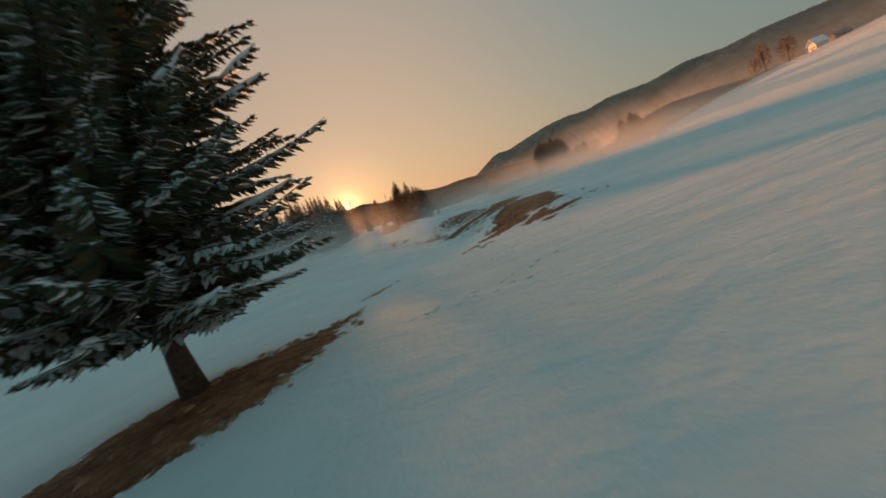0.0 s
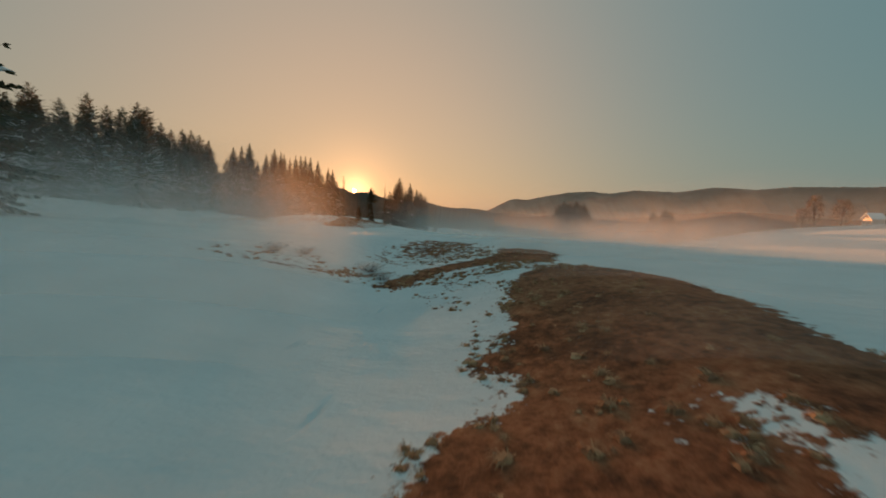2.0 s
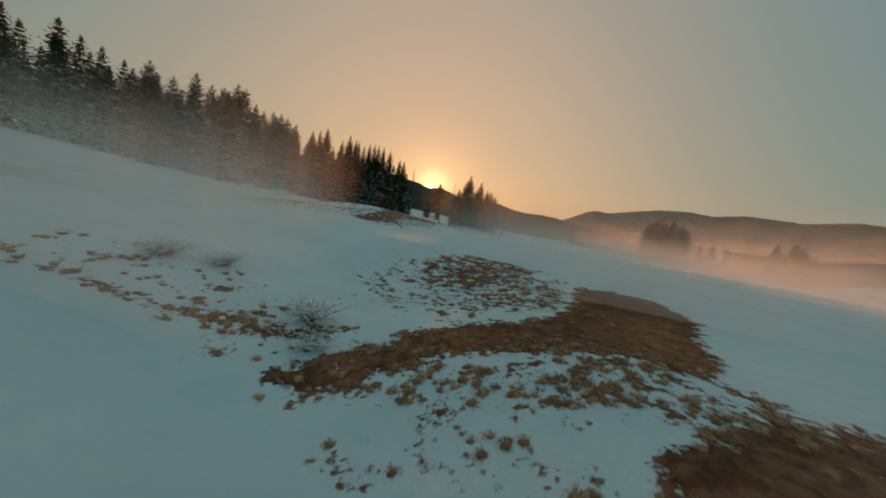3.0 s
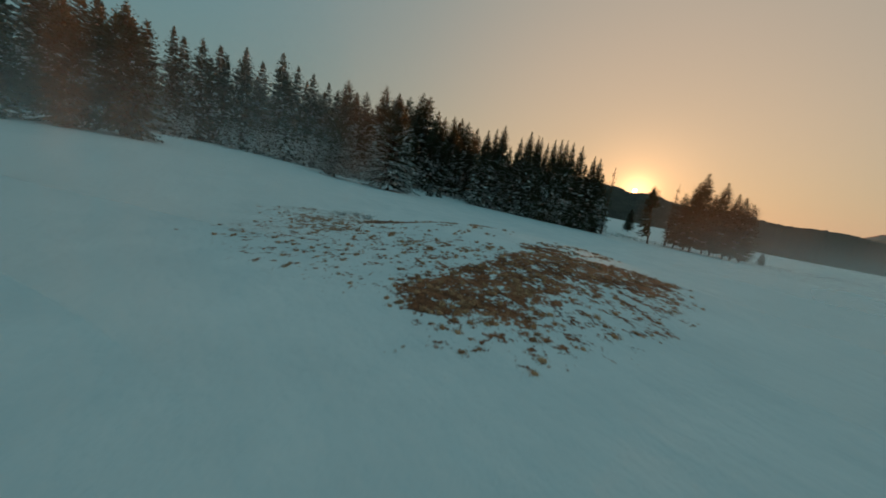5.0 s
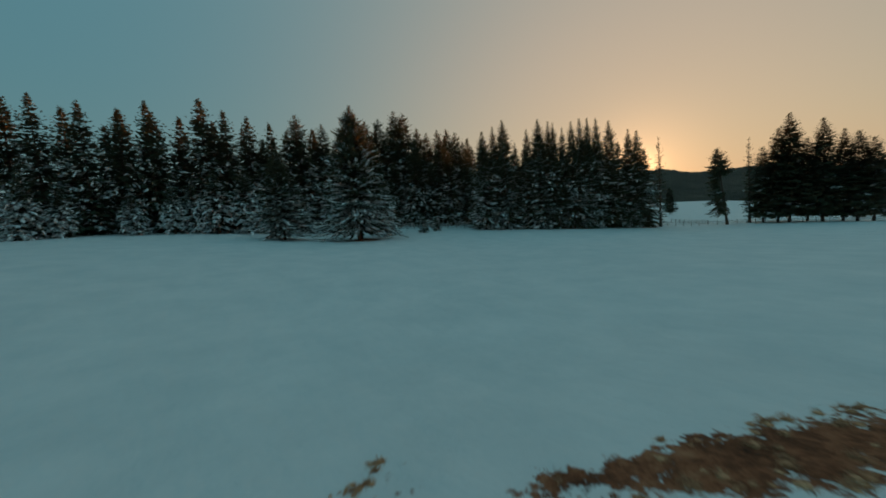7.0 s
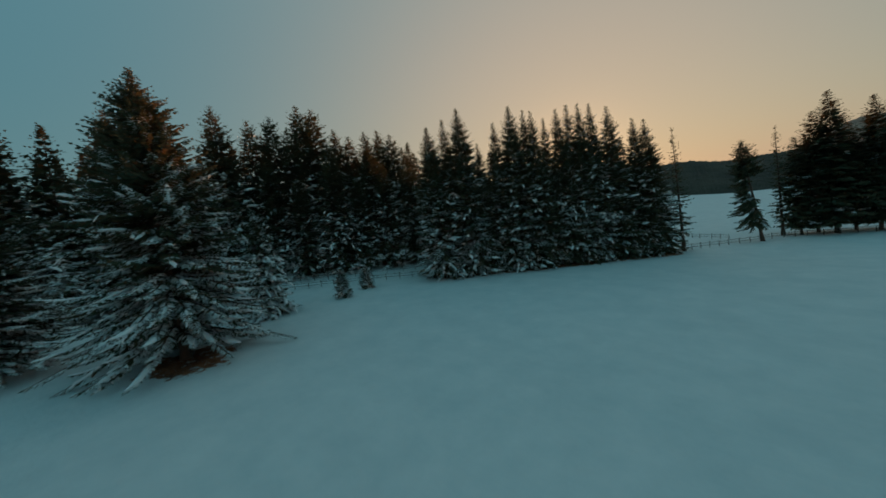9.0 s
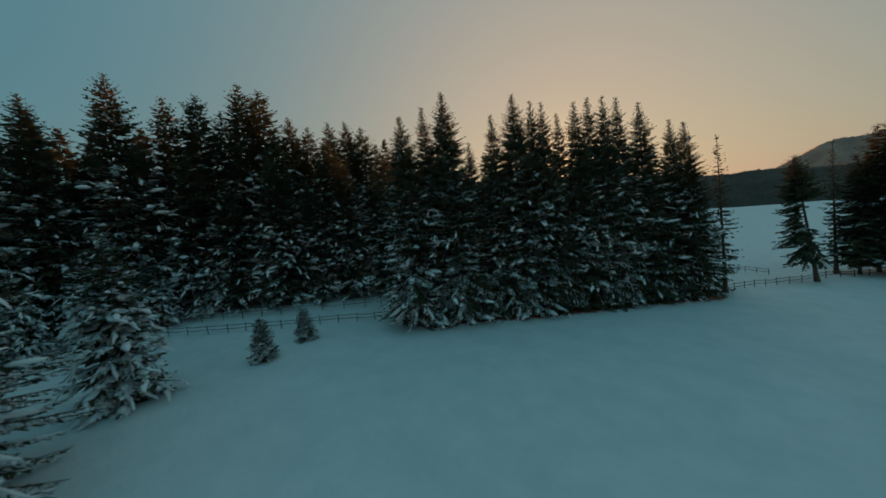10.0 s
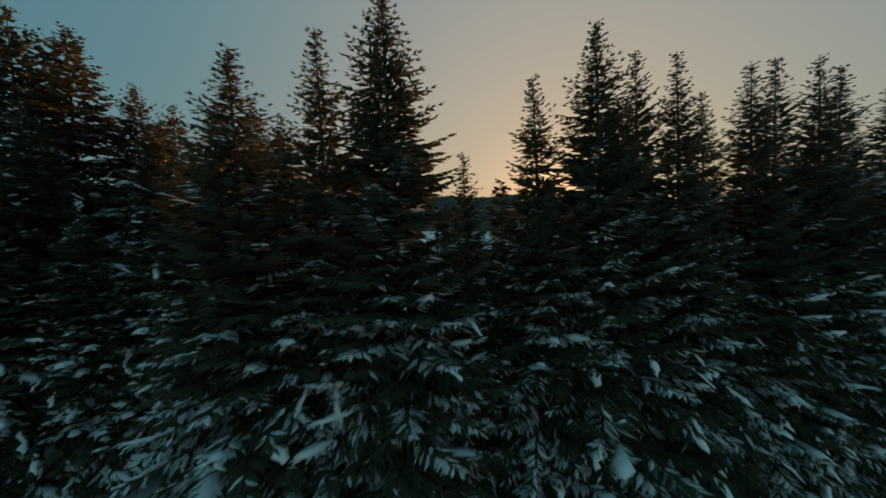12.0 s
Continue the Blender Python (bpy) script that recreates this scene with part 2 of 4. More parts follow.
def level(x, y):
    """The height of the ground."""
    x, y = np.asarray(x, float), np.asarray(y, float)
    xs, ys = np.clip(x, -130, 120), np.clip(y, -80, 240)
    z = 1.89 - 0.016 * xs - 0.012 * ys + 1.34 * np.log1p(np.exp((-xs - 55) / 12))
    z += 2.46 * swell(x, y, -11, 69, 9) - 1.0 * swell(x, y, -33, 74, 11) - 1.75 * swell(x, y, 12, 27, 10) - 0.44 * swell(x, y, 19, 18, 6)
    z += 2.54 * swell(x, y, -64, 50, 20) - 1.83 * swell(x, y, -100, 112, 16) - 1.63 * swell(x, y, 4, 0, 12) + 0.44 * swell(x, y, -85, 120, 12)
    # the hillside across the valley, by its bearing and distance
    bearing, away = np.degrees(np.arctan2(x - 12, y - 11)), np.hypot(x - 12, y - 11)
    rise = np.interp(bearing, [28, 33, 36.5, 41, 45, 50, 56, 65, 80, 110, 150, 178], [0, 5, 9.8, 13.0, 14.8, 17.8, 21, 26, 32, 36, 20, 0])
    step = np.clip((away - 70) / 250, 0, 1)
    z += 0.75 * swell(x, y, 6.2, 0.4, 3.2)
    z += rise * step * step * (3 - 2 * step) * np.clip((900 - away) / 300, 0, 1)
    for a, b, wide, high in SWELLS:
        z += high * swell(x, y, a, b, wide)
    left = np.clip(-x - 130, 0, 400)
    z += 0.06 * left
    z += 0.25 * np.sin(x * 0.11 + 1.3 * np.sin(y * 0.06)) * np.cos(y * 0.09 + 0.6) + 0.07 * np.sin(x * 0.43 + y * 0.21) * np.sin(y * 0.37 - x * 0.12)
    return z


def ground_at(x, y):
    return float(level(x, y))


# outlines of the bare places, and the strength with which the grass shows
BARE_RIDGE = [(11.9, 19.6), (11.9, 20.4), (12.7, 21.3), (13.4, 21.8), (13.4, 22.7), (12.6, 23.3), (13.6, 25.1), (13.7, 28.0), (14.1, 30.0), (15.0, 31.8), (16.6, 33.0), (18.4, 33.4), (19.7, 32.5), (20.3, 30.0),
              (19.9, 27.6), (19.6, 24.5), (18.9, 22.7), (19.5, 20.9), (17.7, 19.8), (16.5, 19.9), (15.4, 18.2), (14.5, 18.4), (13.3, 18.1), (12.1, 18.9)]
BARE_SLOPE = [(-22.0, 74.6), (-21.5, 76.2), (-20.6, 78.2), (-19.1, 80.7), (-17.9, 82.4), (-17.4, 80.6), (-18.1, 78.4), (-19.5, 77.0)]
BARE_HOLE = [(15.2, 20.7), (16.0, 21.4), (16.9, 21.1), (17.0, 20.0), (16.2, 19.3), (15.7, 19.9)]
BARE_ARCH = [(7.8, 31.5), (8.2, 32.8), (9.1, 33.8), (9.8, 35.1), (10.9, 36.2), (12.2, 36.7), (13.3, 37.8), (14.0, 40.2), (14.5, 44.4), (16.3, 45.6), (18.5, 44.8), (19.0, 41.5), (17.8, 38.5), (17.3, 35.6), (16.1, 34.2), (15.2, 34.7),
             (12.9, 34.5), (10.9, 33.8), (9.8, 32.3), (9.0, 31.4)]
BARE_BACK = [(7.0, 41.5), (5.9, 45.0), (7.5, 49.0), (10.5, 49.0), (13.0, 47.3), (11.4, 43.5), (9.8, 40.8)]
BARE_BROOK = [(-1.0, 30.9), (2.0, 31.25), (4.2, 31.95), (6.0, 32.85), (7.6, 34.0), (8.2, 34.6), (8.0, 33.6), (6.0, 32.2), (4.0, 31.5), (2.0, 30.9)]
BARE_HILLSIDE = [(140, 195), (250, 350), (333, 470), (497, 291), (504, -76), (229, -27), (207, 83), (175, 147)]
BARE_SIDE = [(15.4, 17.7), (16.8, 19.2), (17.6, 19.2), (17.1, 17.6), (17.6, 17.2), (18.7, 17.4), (19.4, 16.9), (17.5, 15.6), (16.9, 15.8), (15.9, 16.0), (15.3, 15.7), (14.9, 16.2)]
BARE_SPOT = [(15.9, 14.9), (16.4, 15.2), (17.4, 15.1), (16.4, 14.3)]
BARE_TRACK = [(11.3, 16.7), (12.0, 16.6), (12.7, 15.0), (11.6, 15.2)]
BARE_TREE = [(7.0, 7.4), (6.5, 5.5), (6.5, 3.5), (6.3, 2.2), (4.4, 1.9), (3.0, 0.6), (2.6, -1.4), (3.6, -3.4), (6.0, -3.2), (7.4, -1.6), (8.3, -0.5), (8.4, 2.0), (7.7, 3.2), (7.3, 5.0)]
BARE_BANK = [(5.9, 9.0), (6.3, 9.9), (6.8, 10.4), (7.5, 11.3), (7.7, 11.1), (7.1, 10.1), (6.6, 9.2), (6.4, 8.6)]
BARE_KNOLL = [(-7.0, 56.6), (-7.4, 61.6), (-7.9, 64.6), (-7.0, 67.4), (-4.6, 71.0), (-2.2, 73.0), (-1.6, 67.5), (-4.2, 63.8), (-3.4, 62.3), (-3.0, 58.5), (-4.5, 56.0)]
BARE_TONGUE = [(-8.9, 66.0), (-8.5, 67.6), (-7.2, 69.4), (-6.2, 68.2), (-7.0, 65.8), (-8.0, 65.4)]
BARE_CREST = [(-16.6, 60.4), (-19.2, 62.5), (-20.9, 65.2), (-21.4, 70.4), (-21.4, 74.4), (-20.2, 76.6), (-19.6, 74.0), (-17.8, 71.6), (-17.7, 68.6), (-16.0, 64.4)]
BARE_LINE = [(-18.6, 79.5), (-16.6, 82.6), (-12.6, 90.0), (-12.0, 89.6), (-14.8, 81.8), (-14.0, 77.6), (-15.2, 77.2)]
BARE_ROW = [(-81.5, 133.5), (-77.0, 134.0), (-71.0, 141.0), (-63.0, 150.0), (-56.0, 159.5), (-50.5, 165.0), (-50.0, 168.0), (-54.0, 167.5), (-62.0, 157.0), (-72.0, 146.0), (-80.5, 137.5)]
BARE_BROAD = [(-81.0, 97.0), (-77.0, 95.0), (-73.6, 97.0), (-73.0, 100.5), (-76.0, 103.5), (-80.5, 102.0)]
BARE = [(BARE_TONGUE, 0.62), (BARE_BACK, 0.56), (BARE_BROOK, 0.8), (BARE_HILLSIDE, 0.44), (BARE_BANK, 0.7), (BARE_ROW, 0.74), (BARE_BROAD, 0.66), (BARE_RIDGE, 0.86), (BARE_SLOPE, 0.8), (BARE_ARCH, 0.8), (BARE_SIDE, 0.75), (BARE_SPOT, 0.8), (BARE_TRACK, 0.55), (BARE_TREE, 0.85), (BARE_KNOLL, 0.62), (BARE_CREST, 0.78), (BARE_LINE, 0.6)]
# places where single tufts stand out of the snow: centre, half length, half width, strength
TUFTED = [(-23.6, 73.8, 1.0, 1.3, 0.3), (9.5, 42.0, 5.5, 6.5, 0.42), (5.6, 33.0, 4.5, 2.2, 0.34), (-7.6, 70.5, 1.8, 4.5, 0.44), (-17.5, 58.6, 4.5, 2.0, 0.46), (-18.0, 79.5, 2.0, 3.5, 0.4), (12.4, 31.0, 3.0, 3.5, 0.33), (15.6, 33.6, 2.4, 1.6, 0.44), (12.0, 42.0, 2.4, 4.5, 0.5), (11.5, 33.2, 3.0, 1.8, 0.42), (-13.5, 57.5, 8.0, 5.5, 0.37), (-8.5, 60.0, 4.5, 5.0, 0.40), (-3.0, 64.0, 3.0, 9.0, 0.45),
          (-15.6, 69.2, 2.6, 2.6, 0.42), (-13.0, 66.0, 4.0, 5.0, 0.28), (-23.0, 61.0, 7.0, 5.0, 0.40), (-14.0, 76.5, 2.0, 2.5, 0.40), (17.0, 18.0, 5.0, 4.0, 0.33), (6.5, 2.0, 2.5, 3.5, 0.34), (11.8, 15.8, 2.0, 2.5, 0.27),
          (2.0, 32.5, 5.0, 1.5, 0.33), (13.8, 24.0, 1.6, 5.0, 0.36)]


def inside(x, y, outline):
    """The distance to an outline, positive inside it."""
    best = np.full(x.shape, 1e9)
    within = np.zeros(x.shape, bool)
    for (ax, ay), (bx, by) in zip(outline, outline[1:] + outline[:1]):
        dx, dy = bx - ax, by - ay
        t = np.clip(((x - ax) * dx + (y - ay) * dy) / (dx * dx + dy * dy), 0, 1)
        best = np.minimum(best, np.hypot(x - ax - t * dx, y - ay - t * dy))
        if ay != by:
            within ^= ((ay > y) != (by > y)) & (x < ax + (y - ay) * dx / dy)
    return np.where(within, best, -best)


def bare(x, y):
    """How far the snow has gone, from 0 to 1."""
    x, y = np.asarray(x, float), np.asarray(y, float)
    m = np.zeros(x.shape)
    for cx, cy, a, b, k in TUFTED:
        m = np.maximum(m, k * np.clip(1.5 - ((x - cx) / a) ** 2 - ((y - cy) / b) ** 2, 0, 1))
    for outline, k in BARE:
        m = np.maximum(m, k * np.clip(0.55 + inside(x, y, outline) / 1.1, 0, 1))
    return m * (1 - 0.42 * np.clip(0.5 + inside(x, y, BARE_HOLE) / 0.8, 0, 1))


def footprints():
    """Where feet have broken the snow: place, half width, half length, depth, heading."""
    r = np.random.default_rng(31)
    marks = []
    for (x0, y0), (x1, y1), n in [((10.6, 1.9), (14.4, 4.3), 8), ((10.4, 1.75), (13.9, 2.75), 7), ((14.4, 4.5), (20.5, 11.0), 12), ((8.6, 13.6), (10.6, 17.6), 9), ((10.0, 13.4), (11.4, 18.0), 10), ((13.4, 8.0), (12.0, 18.0), 14),
                                  ((16, 9), (17.5, 15), 9), ((8.8, 8.3), (11.6, 11.4), 10), ((11.6, 11.3), (15.0, 14.0), 9), ((11.5, 19), (7, 27), 14), ((10, 20), (9, 30), 14)]:
        head = math.atan2(y1 - y0, x1 - x0)
        for k in range(n):
            t = (k + r.uniform(-.2, .2)) / n
            off = (0.12 if k % 2 else -0.12) + r.normal(0, .06)
            marks.append((x0 + (x1 - x0) * t - off * math.sin(head), y0 + (y1 - y0) * t + off * math.cos(head), r.uniform(.042, .06), r.uniform(.07, .105), r.uniform(.08, .13), head + r.normal(0, .2)))
    for x, y in [(11.2, 8.9), (11.4, 8.2), (12.3, 10.9), (13.9, 9.8), (12.8, 8.1), (13.1, 7.5), (12.5, 7.3), (13.4, 7.2), (13.7, 8.7), (12.0, 9.6), (13.2, 10.4), (14.6, 9.2)]:
        marks.append((x, y, r.uniform(.045, .065), r.uniform(.075, .12), r.uniform(.09, .14), r.uniform(0, 3.1)))
    return marks


def spaced(lo, hi, step, far_lo, far_hi, growth):
    """Values step apart from lo to hi, then ever wider apart out to far_lo and far_hi."""
    mid = list(np.arange(lo, hi, step))
    up, d = [], step
    v = mid[-1]
    while v < far_hi:
        d *= growth
        v += d
        up.append(v)
    down, d, v = [], step, lo
    while v > far_lo:
        d *= growth
        v -= d
        down.append(v)
    return np.array(down[::-1] + mid + up)


def build_ground():
    near_x = np.concatenate([np.arange(-24, 6, 0.5), np.arange(6, 8, 0.18), np.arange(8, 10, 0.09), np.arange(10, 15, 0.05), np.arange(15, 16, 0.1), np.arange(16, 22, 0.18), np.arange(22, 26, 0.42)])
    right = spaced(26, 26.3, 0.28, 26, 4500, 1.05)
    right = right[right > 26.2]
    left = -spaced(24, 24.3, 0.28, 24, 150, 1.05)[::-1]
    left = left[left < -24.2]
    xs = np.concatenate([[-4600, -3000, -2000, -1300, -900, -650, -480, -360, -280, -220, -180], left[left > -170], near_x, right])
    near_y = np.concatenate([np.arange(-6, 0, 0.42), np.arange(0, 1.5, 0.18), np.arange(1.5, 5, 0.05), np.arange(5, 6, 0.15), np.arange(6, 12, 0.11), np.arange(12, 13, 0.16), np.arange(13, 19, 0.1), np.arange(19, 84, 0.46)])
    far_y = spaced(84, 84.3, 0.28, 84, 4600, 1.04)
    back = spaced(6, 6.3, 0.28, 6, 900, 1.1)
    ys = np.concatenate([-back[back > 6.2][::-1], near_y, far_y[far_y > 84.2]])
    gx, gy = np.meshgrid(xs, ys)
    z = level(gx, gy)
    m = bare(gx, gy)
    for fx, fy, wide, long, deep, head in footprints():
        along = (gx - fx) * math.cos(head) + (gy - fy) * math.sin(head)
        across = (gy - fy) * math.cos(head) - (gx - fx) * math.sin(head)
        d = (along / long) ** 2 + (across / wide) ** 2
        z += -deep * np.exp(-d ** 2) + 0.12 * deep * np.exp(-(d - 2.2) ** 2)
    nx, ny = len(xs), len(ys)
    verts = np.stack([gx, gy, z], -1).reshape(-1, 3)
    i = (np.arange(ny - 1)[:, None] * nx + np.arange(nx - 1)[None]).ravel()
    faces = np.stack([i, i + 1, i + nx + 1, i + nx], -1)
    me = mesh_of("ground", verts, faces, [GROUND], smooth=True)
    me.attributes.new("bare", "FLOAT", "POINT").data.foreach_set("value", m.ravel().astype(np.float32))
    return tagged(new("ground", me), "snow-covered rolling meadow with patches of brown grass", "ground", kind="structure")


build_ground()


def polar_hill(name, label, centre, profile, away, mat, jag, seed):
    """A long hill round the valley: its crest stands at the given angles above the level and distances, by bearing (degrees left of +y)."""
    rng = np.random.default_rng(seed)
    az = np.arange(profile[0][0], profile[-1][0], 0.12)
    top = np.interp(az, [p[0] for p in profile], [p[1] for p in profile])
    crest = np.interp(az, [p[0] for p in away], [p[1] for p in away])
    wob = sum(rng.normal() * np.sin(az * k + rng.uniform(0, 6)) / k for k in (0.7, 1.3, 2.9, 5.1)) * 0.05
    h = crest * np.tan(np.radians(top + wob)) + rng.uniform(-1, 1, len(az)) * jag
    v = []
    for r, k in ((0.68, 0.0), (0.79, 0.25), (0.9, 0.62), (0.985, 0.96), (1.0, 1.0), (1.04, 0.97), (1.4, 0.0)):
        soft = k * h + (rng.uniform(-1, 1, len(az)) * jag * (0.5 if 0 < k < 1 else 0))
        v.append(np.stack([centre[0] - crest * r * np.sin(np.radians(az)), centre[1] + crest * r * np.cos(np.radians(az)), soft - (25 if k == 0 else 0)], -1))
    n = len(az)
    verts = np.concatenate(v)
    i = (np.arange(len(v) - 1)[:, None] * n + np.arange(n - 1)[None]).ravel()
    faces = np.stack([i + 1, i, i + n, i + n + 1], -1)
    return tagged(new(name, mesh_of(name, verts, faces, [mat], smooth=True)), label, "hill", kind="structure")


polar_hill("wooded_ridge", "dark wooded ridge behind the valley, backlit by the sun", (0, 40),
           [(-70, 0.3), (-50, 0.5), (-32, 0.8), (-20, 1.5), (-13, 2.4), (-8, 2.8), (-2, 3.3), (3, 3.6), (8, 4.3), (14, 4.75), (16, 4.95), (17.5, 5.3), (18.6, 5.45), (19.4, 5.42), (20.7, 5.42), (21.4, 5.7), (22.2, 6.1), (28, 6.5), (45, 7.1), (100, 7.1)],
           [(-70, 800), (100, 800)], FAR_WOODS, 0.9, 3)


def mountain_range():
    """A long range with spurs and gullies running down from its crest."""
    rng = np.random.default_rng(5)
    profile = [(-170, 5.0), (-90, 5.6), (-55, 5.6), (-46.8, 5.75), (-40, 6.2), (-37, 6.0), (-33, 6.5), (-29, 6.0), (-23.8, 6.4), (-20.8, 5.95), (-18.2, 6.3), (-15, 6.2), (-12, 5.7), (-8.2, 4.95), (-6.8, 5.15), (-5.4, 4.8), (-3.2, 3.6), (0, 2.2), (6, 0.2)]
    az = np.arange(-170, 6, 0.15)
    top = np.interp(az, [p[0] for p in profile], [p[1] for p in profile])
    top = np.convolve(np.pad(top, 3, mode="edge"), np.ones(7) / 7, mode="valid")
    crest_h = 1250 * np.tan(np.radians(top)) + rng.uniform(-1, 1, len(az)) * 0.9
    rows = []
    for k, u in enumerate(np.linspace(0, 1, 30)):
        along = az + 2.2 * (1 - u) + 0.8 * np.sin(4 * u)
        spur = sum(w * (1 - 2 * np.abs(np.mod(along / p + q, 1.0) - 0.5)) for w, p, q in ((0.55, 6.3, 0.31), (0.3, 2.6, 0.7), (0.15, 1.1, 0.12)))
        h = crest_h * (u ** 1.15 * (1 - 0.75 * (1 - u)) + 1.25 * (spur - 0.5) * u * (1 - u))
        dist = 1250 * (0.7 + 0.3 * u)
        rows.append(np.stack([-dist * np.sin(np.radians(az)), dist * np.cos(np.radians(az)), h - (30 if k == 0 else 0)], -1))
    rows.append(np.stack([-1700 * np.sin(np.radians(az)), 1700 * np.cos(np.radians(az)), np.full(len(az), -30.0)], -1))
    n = len(az)
    i = (np.arange(len(rows) - 1)[:, None] * n + np.arange(n - 1)[None]).ravel()
    faces = np.stack([i + 1, i, i + n, i + n + 1], -1)
    return tagged(new("mountain", mesh_of("mountain", np.concatenate(rows), faces, [MOUNTAIN], smooth=True)), "long brown mountain range with spurs under haze", "mountain", kind="structure")


mountain_range()


# ---------------------------------------------------------------- conifers
def conifer(seed, h, r, clear, whorl=0.5, twig=0.3, both=True, snow_low=0.6, snow_high=0.05, thin=1.0, droop=0.3, lumps=0.35, trunk_r=None, shape=0.8, fat=1.0, fleck=0.5, lift=0.0, lump_size=1.0, tongues=0.0, fine=1.0, one_side=None):
    """Meshes of a spruce of height h and lower radius r, with the crown from the height clear up: trunk, crown, snow."""
    rng = np.random.default_rng(seed)
    wood, snow = Soup(), Soup()
    base = trunk_r or 0.012 * h + 0.05
    zz = np.linspace(0, h, 12)
    lean = np.cumsum(rng.normal(0, 0.012 * h / 12, (12, 2)), axis=0)
    spine = np.c_[lean, zz - 0.3 * (zz == 0)]
    rad = base * (1 - zz / h * 0.96) * (1 + 0.5 * np.exp(-zz / 0.35))
    wood.tube(spine, rad, 8)
    quads, snow_quads = [], []
    for e in np.arange(0.0, 0.045 * h, 0.12):
        az = e * 23.0
        tip = np.array([spine[-1, 0], spine[-1, 1], h - e])
        for k in range(3):
            o = np.array([math.cos(az + k * 2.1), math.sin(az + k * 2.1), 0.0])
            q, w = 0.10 + 0.10 * e, 0.022
            sd = np.array([-o[1], o[0], 0.0]) * w
            mid = tip + o * q * 0.5 + [0, 0, q * 0.35]
            quads.append((tip, mid + sd, tip + o * q + [0, 0, q * 0.9], mid - sd))
    z = clear
    while z < h - 0.12:
        u = (z - clear) / (h - clear)
        prof = (1 - u) ** shape * min(1.0, 0.72 + 2.2 * u) * min(1.0, 0.3 + 6 * (1 - u))
        nb = max(3, int(round((rng.integers(6, 9) if u < 0.8 else rng.integers(5, 8)) * thin)))
        a0 = rng.uniform(0, 6.28)
        cx, cy = np.interp(z, zz, spine[:, 0]), np.interp(z, zz, spine[:, 1])
        for k in range(nb):
            az = a0 + k * 6.283 / nb + rng.normal(0, 0.25)
            if one_side and u < one_side[1] and math.cos(az - one_side[0]) < rng.uniform(-0.1, 0.75):
                continue
            L = r * prof * rng.uniform(0.66, 1.14) + 0.26 - 0.12 * u
            e0 = -0.12 + lift + 0.68 * u + rng.normal(0, 0.1)
            d = droop * (1 - u) * rng.uniform(0.6, 1.5)
            out = np.array([math.cos(az), math.sin(az), 0])
            side = np.array([-math.sin(az), math.cos(az), 0])
            zb = z + rng.uniform(-0.55, 0.55) * whorl

            def at(s):
                return np.array([cx, cy, zb]) + out * (L * s) + np.array([0, 0, 1]) * (L * (math.tan(e0) * s - d * s * s + 0.55 * d * s ** 4)) + side * (0.06 * L * math.sin(3 * s + az))

            ss = np.linspace(0, 1, 5)
            pts = np.array([at(s) for s in ss])
            if both:
                keep = [0, 1, 2, 3, 4] if L > 3 else [0, 2, 4] if L > 1.3 else [0, 4]
                wood.tube(pts[keep], (0.012 + 0.012 * L) * (1 - 0.85 * ss[keep]), 3, cap=False)
            elif L > 3.4:
                wood.tube(pts[[0, 4]] if L < 2 else pts[[0, 2, 4]], (0.014 + 0.014 * L) * np.array([1, 0.2] if L < 2 else [1, 0.6, 0.15]), 3, cap=False)
            p_snow = snow_low + (snow_high - snow_low) * min(1.0, (u * 1.35) ** 1.7)
            loaded = rng.random() < p_snow
            n = max(2, int(L / twig))
            for s in np.linspace(0.14, 1.0, n) + rng.uniform(-0.5, 0.5, n) / n * 0.7:
                s = min(max(s, 0.08), 1.0)
                p = at(s)
                t = at(min(s + 0.05, 1.05)) - at(s - 0.05)
                t /= np.linalg.norm(t)
                for sg in (-1, 1):
                    ang = rng.uniform(0.55, 1.15) * (1.0 if s < 0.93 else 0.4)
                    tl = (min(0.42 * L, 1.15) * (1.08 - s) * rng.uniform(0.65, 1.2) + 0.26) * fine * (0.6 + 0.4 * fat) * (0.72 + 0.28 * min(1.0, 3 * (1 - u)))
                    D = t * math.cos(ang) + side * sg * math.sin(ang) + np.array([0, 0, -rng.uniform(0.05, 0.75) * (1.1 - 0.7 * u)])
                    D /= np.linalg.norm(D)
                    w = fat * np.clip(0.19 * tl, 0.05, 0.15) * rng.uniform(0.8, 1.25)
                    nrm = np.cross(D, [rng.normal(0, 0.35), rng.normal(0, 0.35), 1.0])
                    nrm /= np.linalg.norm(nrm) + 1e-9
                    up = np.cross(nrm, D)
                    m = p + D * tl * 0.42
                    quads.append((p, m + nrm * w, p + D * tl, m - nrm * w))
                    if both:
                        quads.append((p, m + up * w * 0.8, p + D * tl, m - up * w * 0.9))
                    if loaded and rng.random() < fleck or rng.random() < p_snow * 0.14 * fleck:
                        o = np.array([0, 0, 0.015])
                        heel, toe, ridge = p + D * tl * 0.06 + o, p + D * tl * rng.uniform(0.8, 1.0) + o, m + up * w * (0.95 if both else 0.6) + o
                        snow_quads.append((heel, m + nrm * w * 1.1, toe, ridge))
                        snow_quads.append((heel, ridge, toe, m - nrm * w * 1.1))
